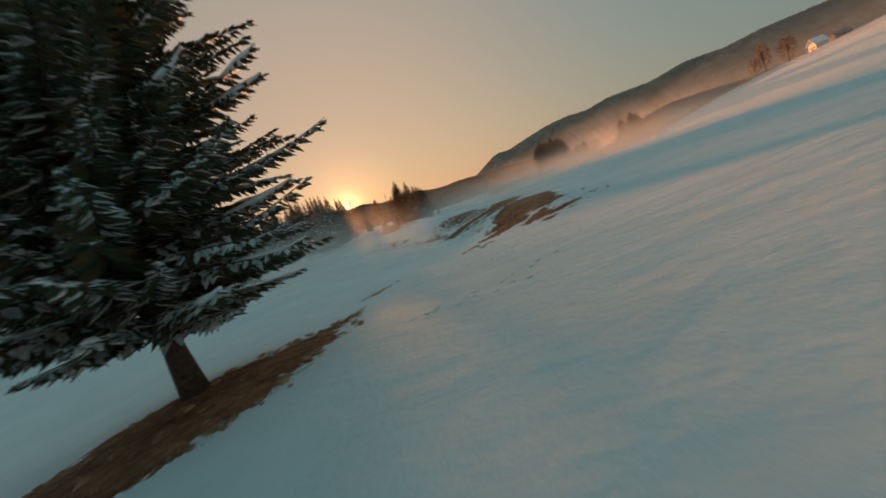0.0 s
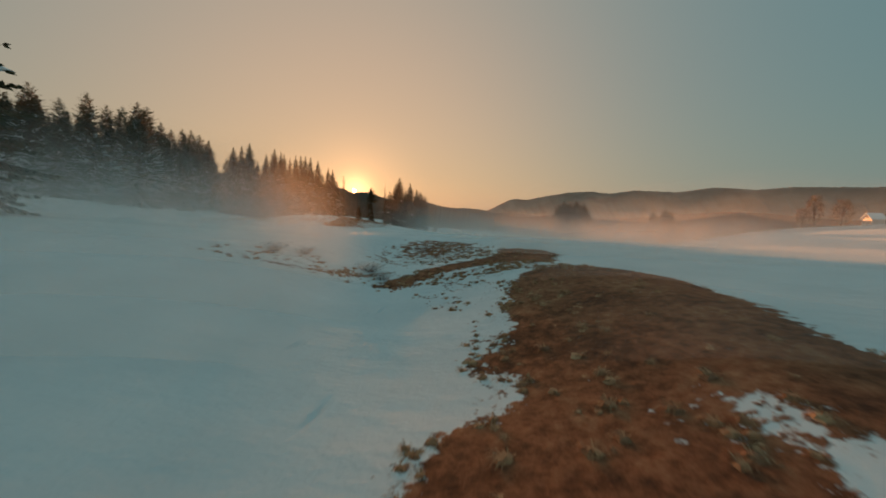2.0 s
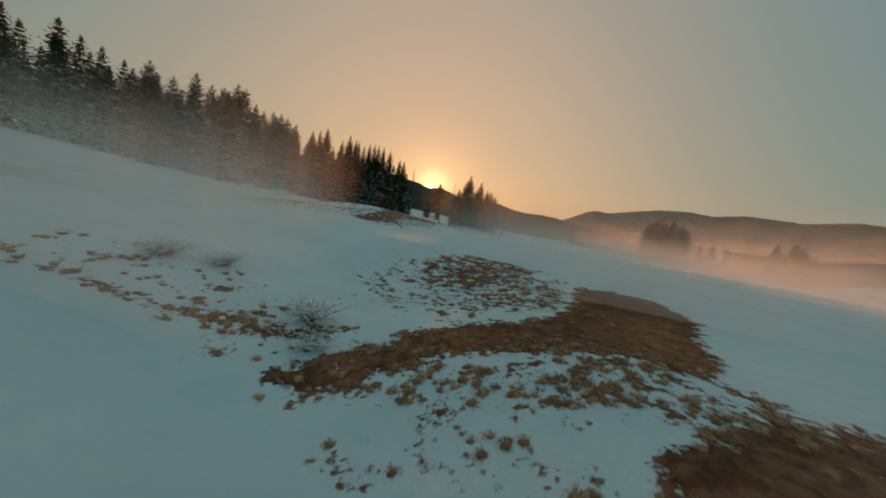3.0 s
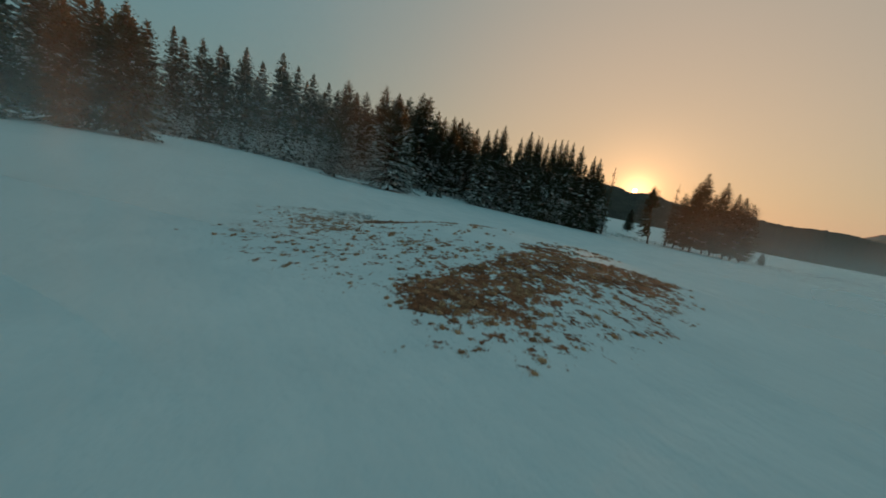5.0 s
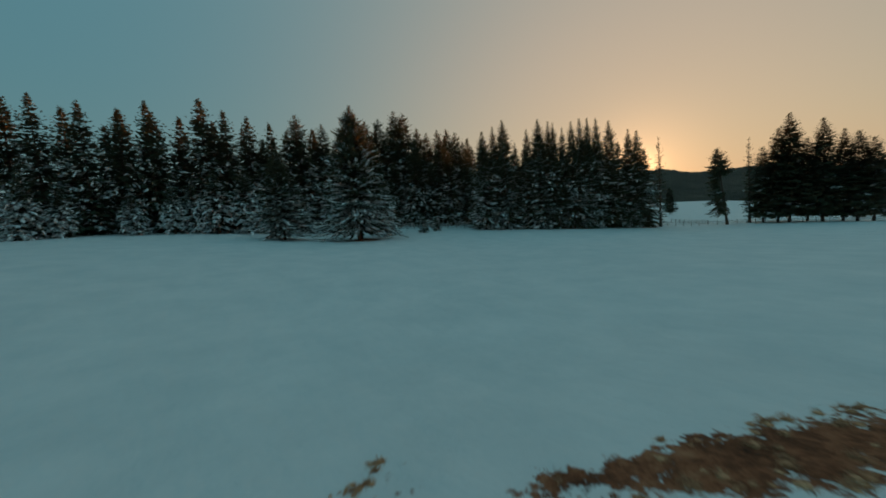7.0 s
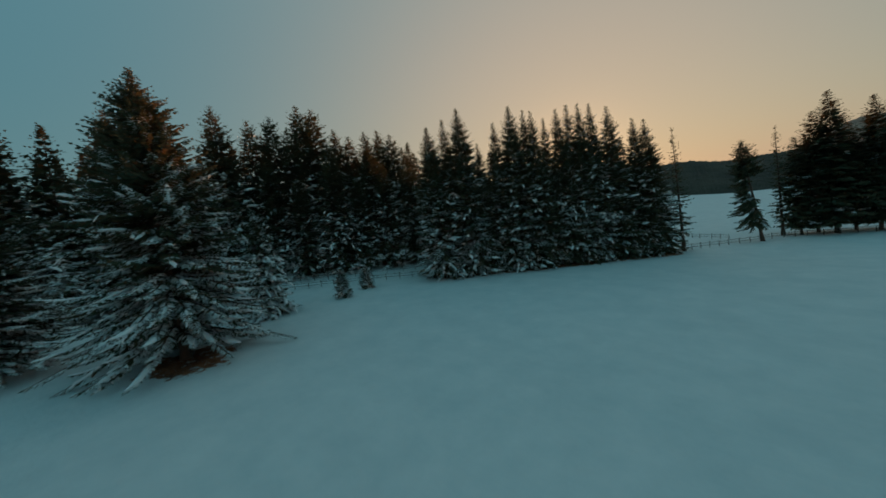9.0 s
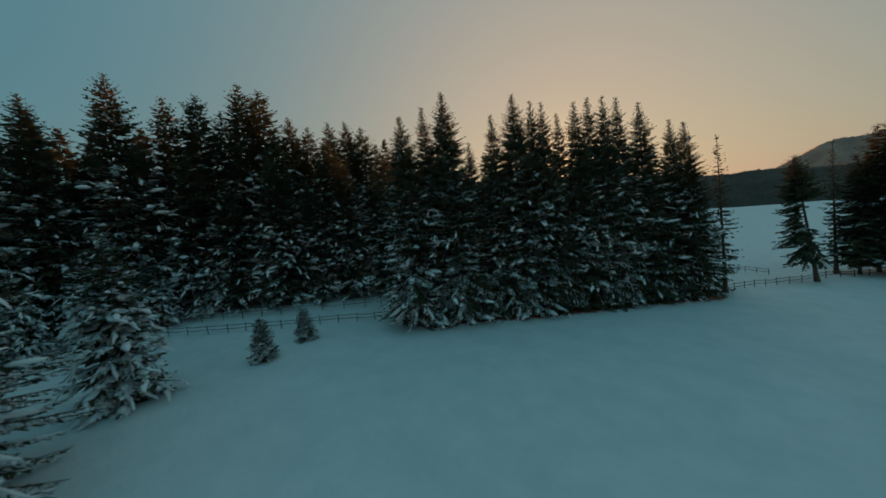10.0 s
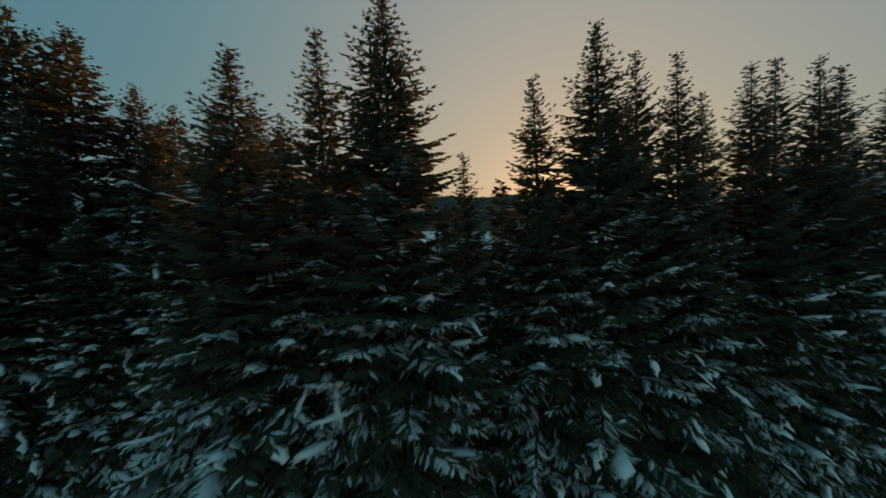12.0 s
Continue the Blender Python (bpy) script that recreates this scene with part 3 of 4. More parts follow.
            if loaded and rng.random() < lumps and L > 0.9 and u < 0.6:
                s0 = rng.uniform(0.35, 0.8)
                s1 = min(1.03, s0 + rng.uniform(0.15, 0.5))
                wd = lump_size * rng.uniform(0.07, 0.25) * min(1.5, 0.5 + L / 4)
                ns, na = (6, 5) if both else (4, 4)
                st = np.linspace(s0, s1, ns)
                ring = []
                for j, s in enumerate(st):
                    c = at(s) + np.array([0, 0, 0.03])
                    q = wd * math.sin(math.pi * (0.12 + 0.8 * j / (ns - 1))) * rng.uniform(0.75, 1.2)
                    hoop = [c + side * q + [0, 0, -0.25 * q], c + side * q * 0.45 + [0, 0, q * 0.55], c - side * q * 0.5 + [0, 0, q * 0.5], c - side * q * 0.95 + [0, 0, -0.3 * q]]
                    ring += hoop + [c - [0, 0, 0.3 * q]] * (na - 4)
                snow.add(ring, [(j * na + a, j * na + (a + 1) % na, (j + 1) * na + (a + 1) % na, (j + 1) * na + a) for j in range(ns - 1) for a in range(na)]
                         + [tuple(range(na))[::-1], tuple((ns - 1) * na + k for k in range(na))])
            if rng.random() < tongues * p_snow and L > 1.2 and u < 0.55:
                # a lobe of snow hanging down over the end of the bough
                s0 = rng.uniform(0.7, 0.95)
                D = out * rng.uniform(0.35, 0.9) + side * rng.normal(0, 0.25) + np.array([0, 0, -rng.uniform(0.25, 1.0)])
                D /= np.linalg.norm(D)
                long, wd = rng.uniform(0.5, 1.25) * lump_size, rng.uniform(0.10, 0.22) * lump_size
                face = np.cross(side, D)
                face *= 1 if face[2] > 0 else -1
                ring = []
                wander = 0.0
                for j, e in enumerate((0.0, 0.15, 0.32, 0.5, 0.68, 0.86, 1.0)):
                    wander += rng.normal(0, 0.3) * wd
                    c = at(s0) + D * long * e + face * 0.05 + side * wander
                    q = wd * (0.3, 0.6, 0.8, 1.0, 0.85, 0.55, 0.12)[j] * rng.uniform(0.55, 1.35)
                    k = q * rng.uniform(0.6, 1.3)
                    ring += [c + side * q, c + side * q * 0.4 + face * q * 0.55, c - side * k * 0.5 + face * q * 0.5, c - side * k, c - face * q * 0.2]
                snow.add(ring, [(j * 5 + a, j * 5 + (a + 1) % 5, (j + 1) * 5 + (a + 1) % 5, (j + 1) * 5 + a) for j in range(6) for a in range(5)] + [(0, 1, 2, 3, 4), (34, 33, 32, 31, 30)])
        z += whorl * (1.05 - 0.55 * u) * rng.uniform(0.8, 1.2)
    q = np.array(quads)
    crown = mesh_of("crown", q.reshape(-1, 3), np.arange(len(q) * 4).reshape(-1, 4), [NEEDLES])
    if snow_quads:
        q = np.array(snow_quads)
        snow.add(q.reshape(-1, 3), [tuple(range(4 * i, 4 * i + 4)) for i in range(len(q))])
    trunk = wood.mesh("trunk", [BARK], smooth=True)
    load = snow.mesh("snow", [SNOW], smooth=True) if snow.n else None
    return trunk, crown, load


def tree(meshes, label, group=""):
    root = thing("spruce_tree", label, "tree", group)
    part("trunk", meshes[0], root)
    part("crown", meshes[1], root)
    if meshes[2]:
        tagged(part("snow", meshes[2], root, "clumps of snow on the branches"), kind="stuff")
    return root


def plant(root, first, x, y, top, height, turn, wide=1.0, sink=0.05):
    """Puts a tree (the built one first, then copies) so that its top reaches the height top."""
    g = ground_at(x, y)
    k = (top - g) / height
    m = Matrix.Translation((x, y, g - sink)) @ Matrix.Rotation(turn, 4, "Z")
    ob = root if first else copy_thing(root, m)
    ob.matrix_basis = m @ Matrix.Diagonal((k * wide, k * wide, k, 1))
    return ob


class Stand:
    """Kinds of tree that are built once and planted many times."""

    def __init__(self, kinds):
        self.kinds, self.used = kinds, [False] * len(kinds)

    def put(self, k, x, y, top, turn, wide=1.0):
        root, height = self.kinds[k]
        ob = plant(root, not self.used[k], x, y, top, height, turn, wide)
        self.used[k] = True
        return ob


rng = np.random.default_rng(11)

# the row of tall spruces
ROW = "row of tall spruces at the field edge"
row = Stand([(tree(conifer(101, 27, 5.2, 0.8, snow_low=0.74, snow_high=0.12, whorl=0.4, droop=0.42, lumps=0.42, lump_size=1.0, tongues=0.3, shape=0.76, fat=0.68, twig=0.185, fine=1.1, fleck=0.66), "tall dark spruce with snow on its lower branches", ROW), 27),
             (tree(conifer(102, 27, 4.6, 0.9, snow_low=0.6, snow_high=0.1, whorl=0.4, droop=0.42, lumps=0.42, lump_size=1.0, tongues=0.3, shape=0.76, thin=0.9, fat=0.68, twig=0.185, fine=1.1, fleck=0.66), "tall slender spruce, lightly snowed in a dense row", ROW), 27),
             (tree(conifer(103, 26, 4.3, 1.0, snow_low=0.4, snow_high=0.08, whorl=0.42, droop=0.38, lumps=0.42, lump_size=1.0, tongues=0.3, shape=0.76, thin=0.8, fat=0.68, twig=0.185, fine=1.1, fleck=0.6), "tall slender spruce with an open top", ROW), 26)])
for k, x, y, top, wide in [(0, -79.2, 135.6, 29.2, 1.15), (1, -77.8, 138.2, 30.3, 0.95), (0, -75.6, 139.4, 31.6, 1.05), (2, -74.5, 142.8, 25.9, 0.9),
                           (1, -71.9, 144.4, 28.8, 1.0), (0, -70.0, 146.6, 31.2, 1.0), (2, -68.9, 149.6, 30.7, 0.9), (2, -67.3, 149.2, 29.9, 0.85), (1, -66.5, 151.8, 28.7, 0.9),
                           (2, -64.6, 153.0, 30.0, 0.95), (1, -63.4, 155.4, 30.6, 0.95), (2, -61.9, 155.9, 30.4, 0.9), (1, -60.8, 158.3, 30.3, 0.95),
                           (2, -58.5, 160.4, 29.4, 1.1), (2, -55.5, 164.6, 27.0, 1.0), (2, -53.9, 165.7, 26.5, 1.15)]:
    row.put(k, x, y, top, rng.uniform(0, 6.28), wide)

# the thin spruces by the gap
thin = Stand([(tree(conifer(120, 20, 2.0, 3.0, whorl=0.75, twig=0.4, snow_low=0.1, snow_high=0.0, thin=0.45, droop=0.1, shape=0.7), "thin half-bare conifer by the fence gap", "thin conifers by the gap"), 20),
              (tree(conifer(121, 18, 4.0, 3.6, whorl=0.5, twig=0.28, snow_low=0.15, snow_high=0.0, thin=1.15, droop=0.75, shape=0.62, trunk_r=0.26, one_side=(3.5, 0.55)), "leaning spruce with a bare trunk and one-sided drooping boughs", "thin conifers by the gap"), 18)])
thin.put(0, -50.4, 170.2, 24.2, 0.4, 0.9)
leaning = thin.put(1, -39.4, 183.4, 20.8, 0.0, 1.0)
leaning.matrix_basis = leaning.matrix_basis @ Matrix.Rotation(radians(-6), 4, "Y")
thin.put(0, -36.2, 190.8, 22.6, 2.4, 0.9)

# the group beyond the gap
far_group = Stand([(tree(conifer(130, 25, 4.2, 2.4, whorl=0.44, twig=0.32, both=False, fat=1.55, trunk_r=0.2, snow_low=0.06, snow_high=0.0, droop=0.3, thin=1.15, shape=0.72), "dark spruce in a group beyond the meadow", "spruces beyond the meadow"), 25),
                   (tree(conifer(131, 22, 3.6, 2.7, whorl=0.46, twig=0.32, both=False, fat=1.55, trunk_r=0.17, snow_low=0.05, snow_high=0.0, droop=0.3, shape=0.62), "dark spruce in a group beyond the meadow", "spruces beyond the meadow"), 22)])
for k, x, y, top, wide in [(0, -28.9, 192.2, 27.2, 1.0), (0, -23.4, 193.3, 24.6, 0.95), (1, -18.1, 194.4, 20.5, 1.1), (1, -33.6, 191.2, 20.0, 1.0), (1, -31.1, 193.5, 24.3, 0.9), (0, -20.2, 196.0, 21.6, 0.9),
                           (1, -15.7, 194.9, 18.7, 1.1), (1, -26.0, 195.5, 21.0, 1.0), (0, -17.7, 215.0, 4.9, 1.5), (1, -12.3, 215.0, 4.1, 1.5), (1, -75.2, 260, 16.2, 1.2)]:
    far_group.put(k, x, y, top, rng.uniform(0, 6.28), wide * 1.3)
for x, y, top in [(57, 208, 17), (60.4, 210, 19.4), (64, 212, 18.5), (67, 209, 19.5), (71.1, 210, 18.3), (74, 213, 16), (108, 210, 15), (113.8, 210, 16.3), (118, 212, 15), (90, 225, 11), (98, 228, 10), (84, 222, 10), (128, 230, 13), (136, 236, 13)]:
    far_group.put(int(rng.integers(0, 2)), x, y, top, rng.uniform(0, 6.28), 1.9)

# the forest
WOODS = "spruce forest at the edge of the meadow"
forest = Stand([(tree(conifer(140 + i, 32, r, c, whorl=0.9, twig=0.85, both=False, snow_low=lo, snow_high=0.05, droop=0.34, lumps=0.8, lump_size=1.7, tongues=0.7, shape=sh, fat=2.8, fleck=0.38), "tall dark forest spruce dusted with snow", WOODS), 32)
                for i, (r, c, lo, sh) in enumerate([(6.8, 1.0, 0.5, 0.72), (6.2, 1.4, 0.42, 0.62), (7.4, 0.8, 0.55, 0.8), (5.8, 1.6, 0.4, 0.56)])])
edge = Stand([(tree(conifer(150 + i, 32, r, c, whorl=0.8, twig=0.34, both=False, snow_low=lo, snow_high=0.05, droop=0.34, lumps=0.85, lump_size=1.7, tongues=0.6, shape=sh, fat=1.5, fine=1.1, fleck=0.42), "tall dark forest spruce with snow on its boughs", WOODS), 32)
              for i, (r, c, lo, sh) in enumerate([(6.6, 1.8, 0.62, 0.6), (6.0, 2.0, 0.52, 0.54), (7.0, 1.8, 0.58, 0.66)])])
EDGE = [(-109.6, 42.2, 34.1), (-109.9, 47.2, 32.8), (-110.2, 54.3, 34.5), (-110.5, 60.0, 34.2), (-110.8, 65.3, 32.7), (-111.0, 69.8, 36.0), (-111.4, 79.2, 38.2), (-111.7, 83.5, 36.4), (-112.1, 93.3, 34.9),
        (-112.5, 99.8, 38.2), (-112.6, 106.7, 36.5), (-113.1, 114.4, 41.2), (-113.5, 120.6, 39.5), (-112.0, 124.4, 40.0), (-112.0, 127.5, 38.0), (-114.0, 131.6, 44.2), (-114.0, 135.0, 43.8), (-112.5, 139.2, 39.4), (-111.0, 142.0, 37.6), (-109.5, 145.5, 38.6),
        (-108.5, 149.0, 39.0), (-107.5, 152.0, 38.0), (-107.5, 155.5, 35.0)]
for i, (x, y, top) in enumerate(EDGE):
    (edge if y > 95 else forest).put(i % 3, x, y, top, rng.uniform(0, 6.28), rng.uniform(0.9, 1.1))
for x0 in (-118.5, -126.5):
    for i in range(33):
        x, y = x0 + rng.uniform(-2.2, 2.2), -8 + i * 5.3 + rng.uniform(-1.8, 1.8)
        x -= 8 if y > 150 else 0
        if x0 < -120 and y < 75:
            continue
        forest.put(int(rng.integers(0, 4)), x, y, ground_at(x, y) + rng.uniform(22, 28), rng.uniform(0, 6.28), rng.uniform(0.95, 1.2))
for x, y, top in [(-113, 88.5, 36), (-112, 162, 38), (-116, 168, 36), (-120, 158, 40)]:
    forest.put(int(rng.integers(0, 4)), x, y, top, rng.uniform(0, 6.28))
for i in range(16):
    y = 40 - i * 5.5
    forest.put(int(rng.integers(0, 4)), -104 + rng.uniform(-4, 4), y, ground_at(-104, y) + rng.uniform(23, 28), rng.uniform(0, 6.28))

# spruces close behind the upper fence
for x, y, top in [(-117.0, 111.0, 30), (-112.6, 116.5, 27), (-108.8, 121.0, 30), (-105.0, 124.6, 26), (-101.4, 129.6, 29), (-98.2, 133.4, 25), (-95.4, 138.0, 28), (-92.6, 142.0, 26), (-90.0, 146.0, 27), (-103.5, 131.5, 33), (-99.0, 138.0, 32)]:
    edge.put(int(rng.integers(0, 3)), x, y, top, rng.uniform(0, 6.28), rng.uniform(0.95, 1.1))

# snow-laden younger trees before the forest
YOUNG = "snow-laden spruces before the forest"
young = Stand([(tree(conifer(160, 13, 3.7, 0.5, whorl=0.5, twig=0.38, both=False, fat=1.6, snow_low=0.95, snow_high=0.45, droop=0.35, lumps=0.9, lump_size=1.4, tongues=0.9, shape=0.8, fleck=0.75), "young spruce heavily laden with snow", YOUNG), 13),
               (tree(conifer(161, 13, 3.2, 1.8, whorl=0.5, twig=0.38, both=False, fat=1.6, snow_low=0.9, snow_high=0.35, droop=0.4, lumps=0.9, lump_size=1.4, tongues=0.9, shape=0.75, fleck=0.75), "young spruce with a bare trunk foot and snowy branches", YOUNG), 13)])
for k, x, y, top in [(0, -104, 49, 18.5), (0, -103, 53, 20.0), (1, -104, 57, 17.9), (0, -105, 66, 17.0), (1, -104, 72, 18.1), (0, -105, 75.5, 19.1), (1, -103, 79.2, 20.6), (1, -103, 84.8, 22.2), (1, -104, 90.8, 21.7), (0, -105, 97, 18.0),
                     (0, -106, 104, 16), (1, -106, 109, 17), (0, -107, 115, 16), (0, -108, 122, 18), (1, -108, 127, 16)]:
    young.put(k, x, y, top, rng.uniform(0, 6.28), rng.uniform(0.9, 1.2))
young.put(0, -86.5, 109.4, ground_at(-86.5, 109.4) + 13.6, 0.7, 0.95)

# little trees by the fence
little = Stand([(tree(conifer(170, 4.2, 1.15, 0.15, whorl=0.22, twig=0.16, snow_low=0.8, snow_high=0.9, droop=0.15, lumps=0.8, shape=0.7, fleck=0.9), "little spruce capped with snow near the rail fence", "little spruces by the fence"), 4.2)])
little.put(0, -84.9, 119.1, ground_at(-84.9, 119.1) + 4.2, 0.3)
little.put(0, -86.4, 124.3, ground_at(-86.4, 124.3) + 3.6, 2.3, 1.1)

# the broad tree before the forest
broad = tree(conifer(180, 26, 9.6, 2.5, whorl=0.46, thin=1.15, twig=0.26, fine=0.95, fat=1.1, snow_low=1.0, snow_high=0.18, droop=0.4, lumps=0.75, lump_size=0.95, tongues=0.28, shape=0.86, fleck=0.85), "broad spruce with heavy snow on its low boughs")
plant(broad, True, -78.2, 99.2, ground_at(-78.2, 99.2) + 25, 26, 0.4)
plant(broad, False, -87.5, 88.0, ground_at(-87.5, 88.0) + 17, 26, 2.1, 1.05)

# lone trees with bare trunk feet at the meadow edge
LONE = "lone spruces in the meadow"
NEAR = (5.1, 0.9)
near_tree = tree(conifer(195, 16, 4.85, 1.75, whorl=0.27, twig=0.105, fine=0.7, snow_low=0.95, snow_high=0.15, droop=0.22, lift=0.22, lumps=0.7, lump_size=0.45, shape=0.56, trunk_r=0.235, fat=0.75, fleck=0.75), "old spruce with snowy boughs standing in brown grass")
plant(near_tree, True, NEAR[0], NEAR[1], ground_at(*NEAR) + 16, 16, 0.5)
lone = Stand([(tree(conifer(191, 17, 5.6, 1.4, whorl=0.5, twig=0.34, fat=1.4, snow_low=0.5, snow_high=0.08, droop=0.28, lumps=0.5, shape=0.85, trunk_r=0.36), "sturdy lone spruce with a bare trunk foot in the snow", LONE), 17)])
for x, y, top, wide in [(-20, 32.5, 20.3, 1.0), (-62, 48.0, 22.9, 0.9), (-63, 42.5, 21.5, 0.9), (-62.5, 36.5, 21.0, 0.9), (-70, 30, 22.0, 1.0), (-48, 14, 22, 1.0), (-62, 18, 22, 1.0), (-40, -4, 20, 1.1)]:
    lone.put(0, x, y, top, rng.uniform(0, 6.28), wide)

# a second line of spruces behind the row
for i in range(13):
    t = i / 12
    x, y = -83 + 30 * t + rng.normal(0, 0.5), 141 + 28 * t + rng.normal(0, 0.5)
    forest.put(int(rng.integers(0, 4)), x, y, ground_at(x, y) + rng.uniform(18, 22), rng.uniform(0, 6.28), 1.2)

for i in range(14):
    x, y = rng.uniform(-112, -72), rng.uniform(185, 215)
    forest.put(int(rng.integers(0, 4)), x, y, ground_at(x, y) + rng.uniform(17, 21), rng.uniform(0, 6.28), 1.2)


# ---------------------------------------------------------------- dry grass
def build_tussocks():
    """Clumps of dry grass standing out of the snow."""
    r = np.random.default_rng(41)
    pts = []
    n = 0
    while len(pts) < 19000 and n < 200000:
        n += 1
        cx, cy, a, b, k = TUFTED[int(r.integers(len(TUFTED)))] if r.random() < 0.45 else (-6, 42, 30, 44, 1)
        x, y = cx + r.uniform(-1.2, 1.2) * a, cy + r.uniform(-1.2, 1.2) * b
        pts.append((x, y))
    p = np.array(pts)
    m = bare(p[:, 0], p[:, 1])
    v, f, c = [], [], 0
    for (x, y), k in zip(p, m):
        nz = noise.noise(Vector((x * 0.9, y * 0.9, 3.0))) * 0.5 + noise.noise(Vector((x * 2.7, y * 2.7, 8.0))) * 0.3
        if k + nz * 0.9 < 0.42 or k < 0.12:
            continue
        z0 = ground_at(x, y) - 0.02
        s = r.uniform(0.07, 0.2) * (0.8 + 0.4 * k)
        lean = r.uniform(0, 6.28)
        tall = s * r.uniform(0.4, 0.7)
        # a low matted mound, not where the whole sward is bare
        if k > 0.66 and r.random() < 0.75:
            continue
        for j, (e, hz) in enumerate(((0.72, 0.0), (0.45, 0.5))):
            for q in range(6):
                az = q * 1.0472 + lean + r.uniform(-.3, .3)
                d = s * e * r.uniform(0.75, 1.15)
                v.append(np.array([x + d * math.cos(az), y + d * math.sin(az), z0 + tall * hz * r.uniform(0.8, 1.15)]))
        v.append(np.array([x, y, z0 + tall * 0.62]))
        f += [(c + q, c + (q + 1) % 6, c + 6 + (q + 1) % 6, c + 6 + q) for q in range(6)] + [(c + 6 + q, c + 6 + (q + 1) % 6, c + 12) for q in range(6)]
        c += 13
        # blades that hang over it
        for j in range(28):
            az = r.uniform(0, 6.28)
            o = np.array([math.cos(az), math.sin(az), 0])
            sd = np.array([-o[1], o[0], 0])
            L = s * r.uniform(0.55, 1.15)
            root = np.array([x, y, z0 + tall * 0.4]) + o * s * r.uniform(0, 0.5)
            mid = root + o * L * 0.45 + np.array([0.2 * s * math.cos(lean), 0.2 * s * math.sin(lean), tall * r.uniform(0.2, 0.6)])
            tip = root + o * L * 0.95 + np.array([0.3 * s * math.cos(lean), 0.3 * s * math.sin(lean), -tall * r.uniform(0.35, 0.8)])
            w = s * r.uniform(0.018, 0.042)
            v += [root - sd * w, root + sd * w, mid + sd * w * 0.9, mid - sd * w * 0.9, tip]
            f += [(c, c + 1, c + 2, c + 3), (c + 3, c + 2, c + 4)]
            c += 5
    me = mesh_of("tussocks", np.array(v), f, [GRASS])
    return tagged(new("grass_tussocks", me), "clumps of dry brown grass sticking out of the snow", "grass", kind="stuff")


build_tussocks()


def frosty_shrub(seed, size):
    """A low shrub: many thin stems with frost and snow on them."""
    r = np.random.default_rng(seed)
    stems, frost = Soup(), Soup()
    for i in range(95):
        az, sp = r.uniform(0, 6.28), r.uniform(0.1, 0.9)
        o = np.array([math.cos(az), math.sin(az), 0])
        h = size * r.uniform(0.4, 0.9)
        pts = np.array([o * 0.15 * sp * size + o * size * sp * t ** 1.3 * 0.8 + np.array([0, 0, h * t - 0.05]) + r.normal(0, 0.02, 3) for t in np.linspace(0, 1, 5)])
        stems.tube(pts, 0.007 * (1 - 0.8 * np.linspace(0, 1, 5)) * size, 3, cap=False)
        for k in range(4):
            b = pts[int(r.integers(1, 5))]
            q = r.normal(0, 1, 3) * [1, 1, 0.5]
            q /= np.linalg.norm(q)
            e = b + q * size * r.uniform(0.12, 0.3)
            stems.tube(np.array([b, (b + e) / 2 + [0, 0, 0.02], e]), [0.004 * size, 0.003 * size, 0.002 * size], 3, cap=False)
            c = (b + e) / 2 + [0, 0, 0.015]
            frost.tube(np.array([b + [0, 0, 0.015], c, e]), np.array([0.005, 0.011, 0.004]) * size * r.uniform(0.7, 1.6), 5)
    root = thing("shrub", "leafless low shrub frosted with snow in a hollow", "shrub", "frosted shrubs in the meadow")
    part("branchwork", stems.mesh("branchwork", [BARK]), root)
    tagged(part("frost", frost.mesh("frost", [SNOW], smooth=True), root, "snow clinging to the stems"), kind="stuff")
    return root


for i, (x, y, size) in enumerate([(7.0, 34.2, 1.1), (1.8, 33.6, 1.0), (3.0, 34.6, 0.8), (8.0, 33.0, 0.7), (-22.0, 64.0, 0.9), (-24.5, 63.0, 0.8), (-27, 65.5, 0.9)]):
    shrub = frosty_shrub(300 + i, size)
    shrub.matrix_basis = Matrix.Translation((x, y, ground_at(x, y))) @ Matrix.Diagonal((1.2, 1.2, 0.6, 1))


# ---------------------------------------------------------------- fences
def post_mesh(seed, h):
    r = np.random.default_rng(seed)
    q = Soup()
    zz = np.array([-0.3, 0.0, h * 0.5, h * 0.97, h])
    q.tube(np.c_[r.normal(0, 0.012, (5, 2)), zz], [0.06, 0.06, 0.056, 0.05, 0.03], 7)
    return q.mesh("post", [WOOD], smooth=False)


POSTS = [post_mesh(400 + i, 1.15) for i in range(3)]


def rail_mesh(a, b, seed):
    r = np.random.default_rng(seed)
    t = np.linspace(0, 1, 5)[:, None]
    pts = np.array(a) * (1 - t) + np.array(b) * t
    pts[1:-1] += r.normal(0, 0.025, (3, 3))
    pts[:, 2] -= 0.05 * np.sin(math.pi * t[:, 0])
    q = Soup()
    q.tube(pts, [0.042, 0.045, 0.043, 0.04, 0.034], 6)
    return q.mesh("rail", [WOOD])


def snow_cap(a, b, seed):
    """A thin strip of snow along the top of a rail."""
    r = np.random.default_rng(seed)
    t = np.linspace(0.04, 0.96, 6)[:, None]
    pts = np.array(a) * (1 - t) + np.array(b) * t + [0, 0, 0.045]
    pts[:, 2] -= 0.05 * np.sin(math.pi * t[:, 0])
    q = Soup()
    q.tube(pts, 0.035 * r.uniform(0.5, 1.1, 6), 5)
    return q.mesh("snow_strip", [SNOW], smooth=True)


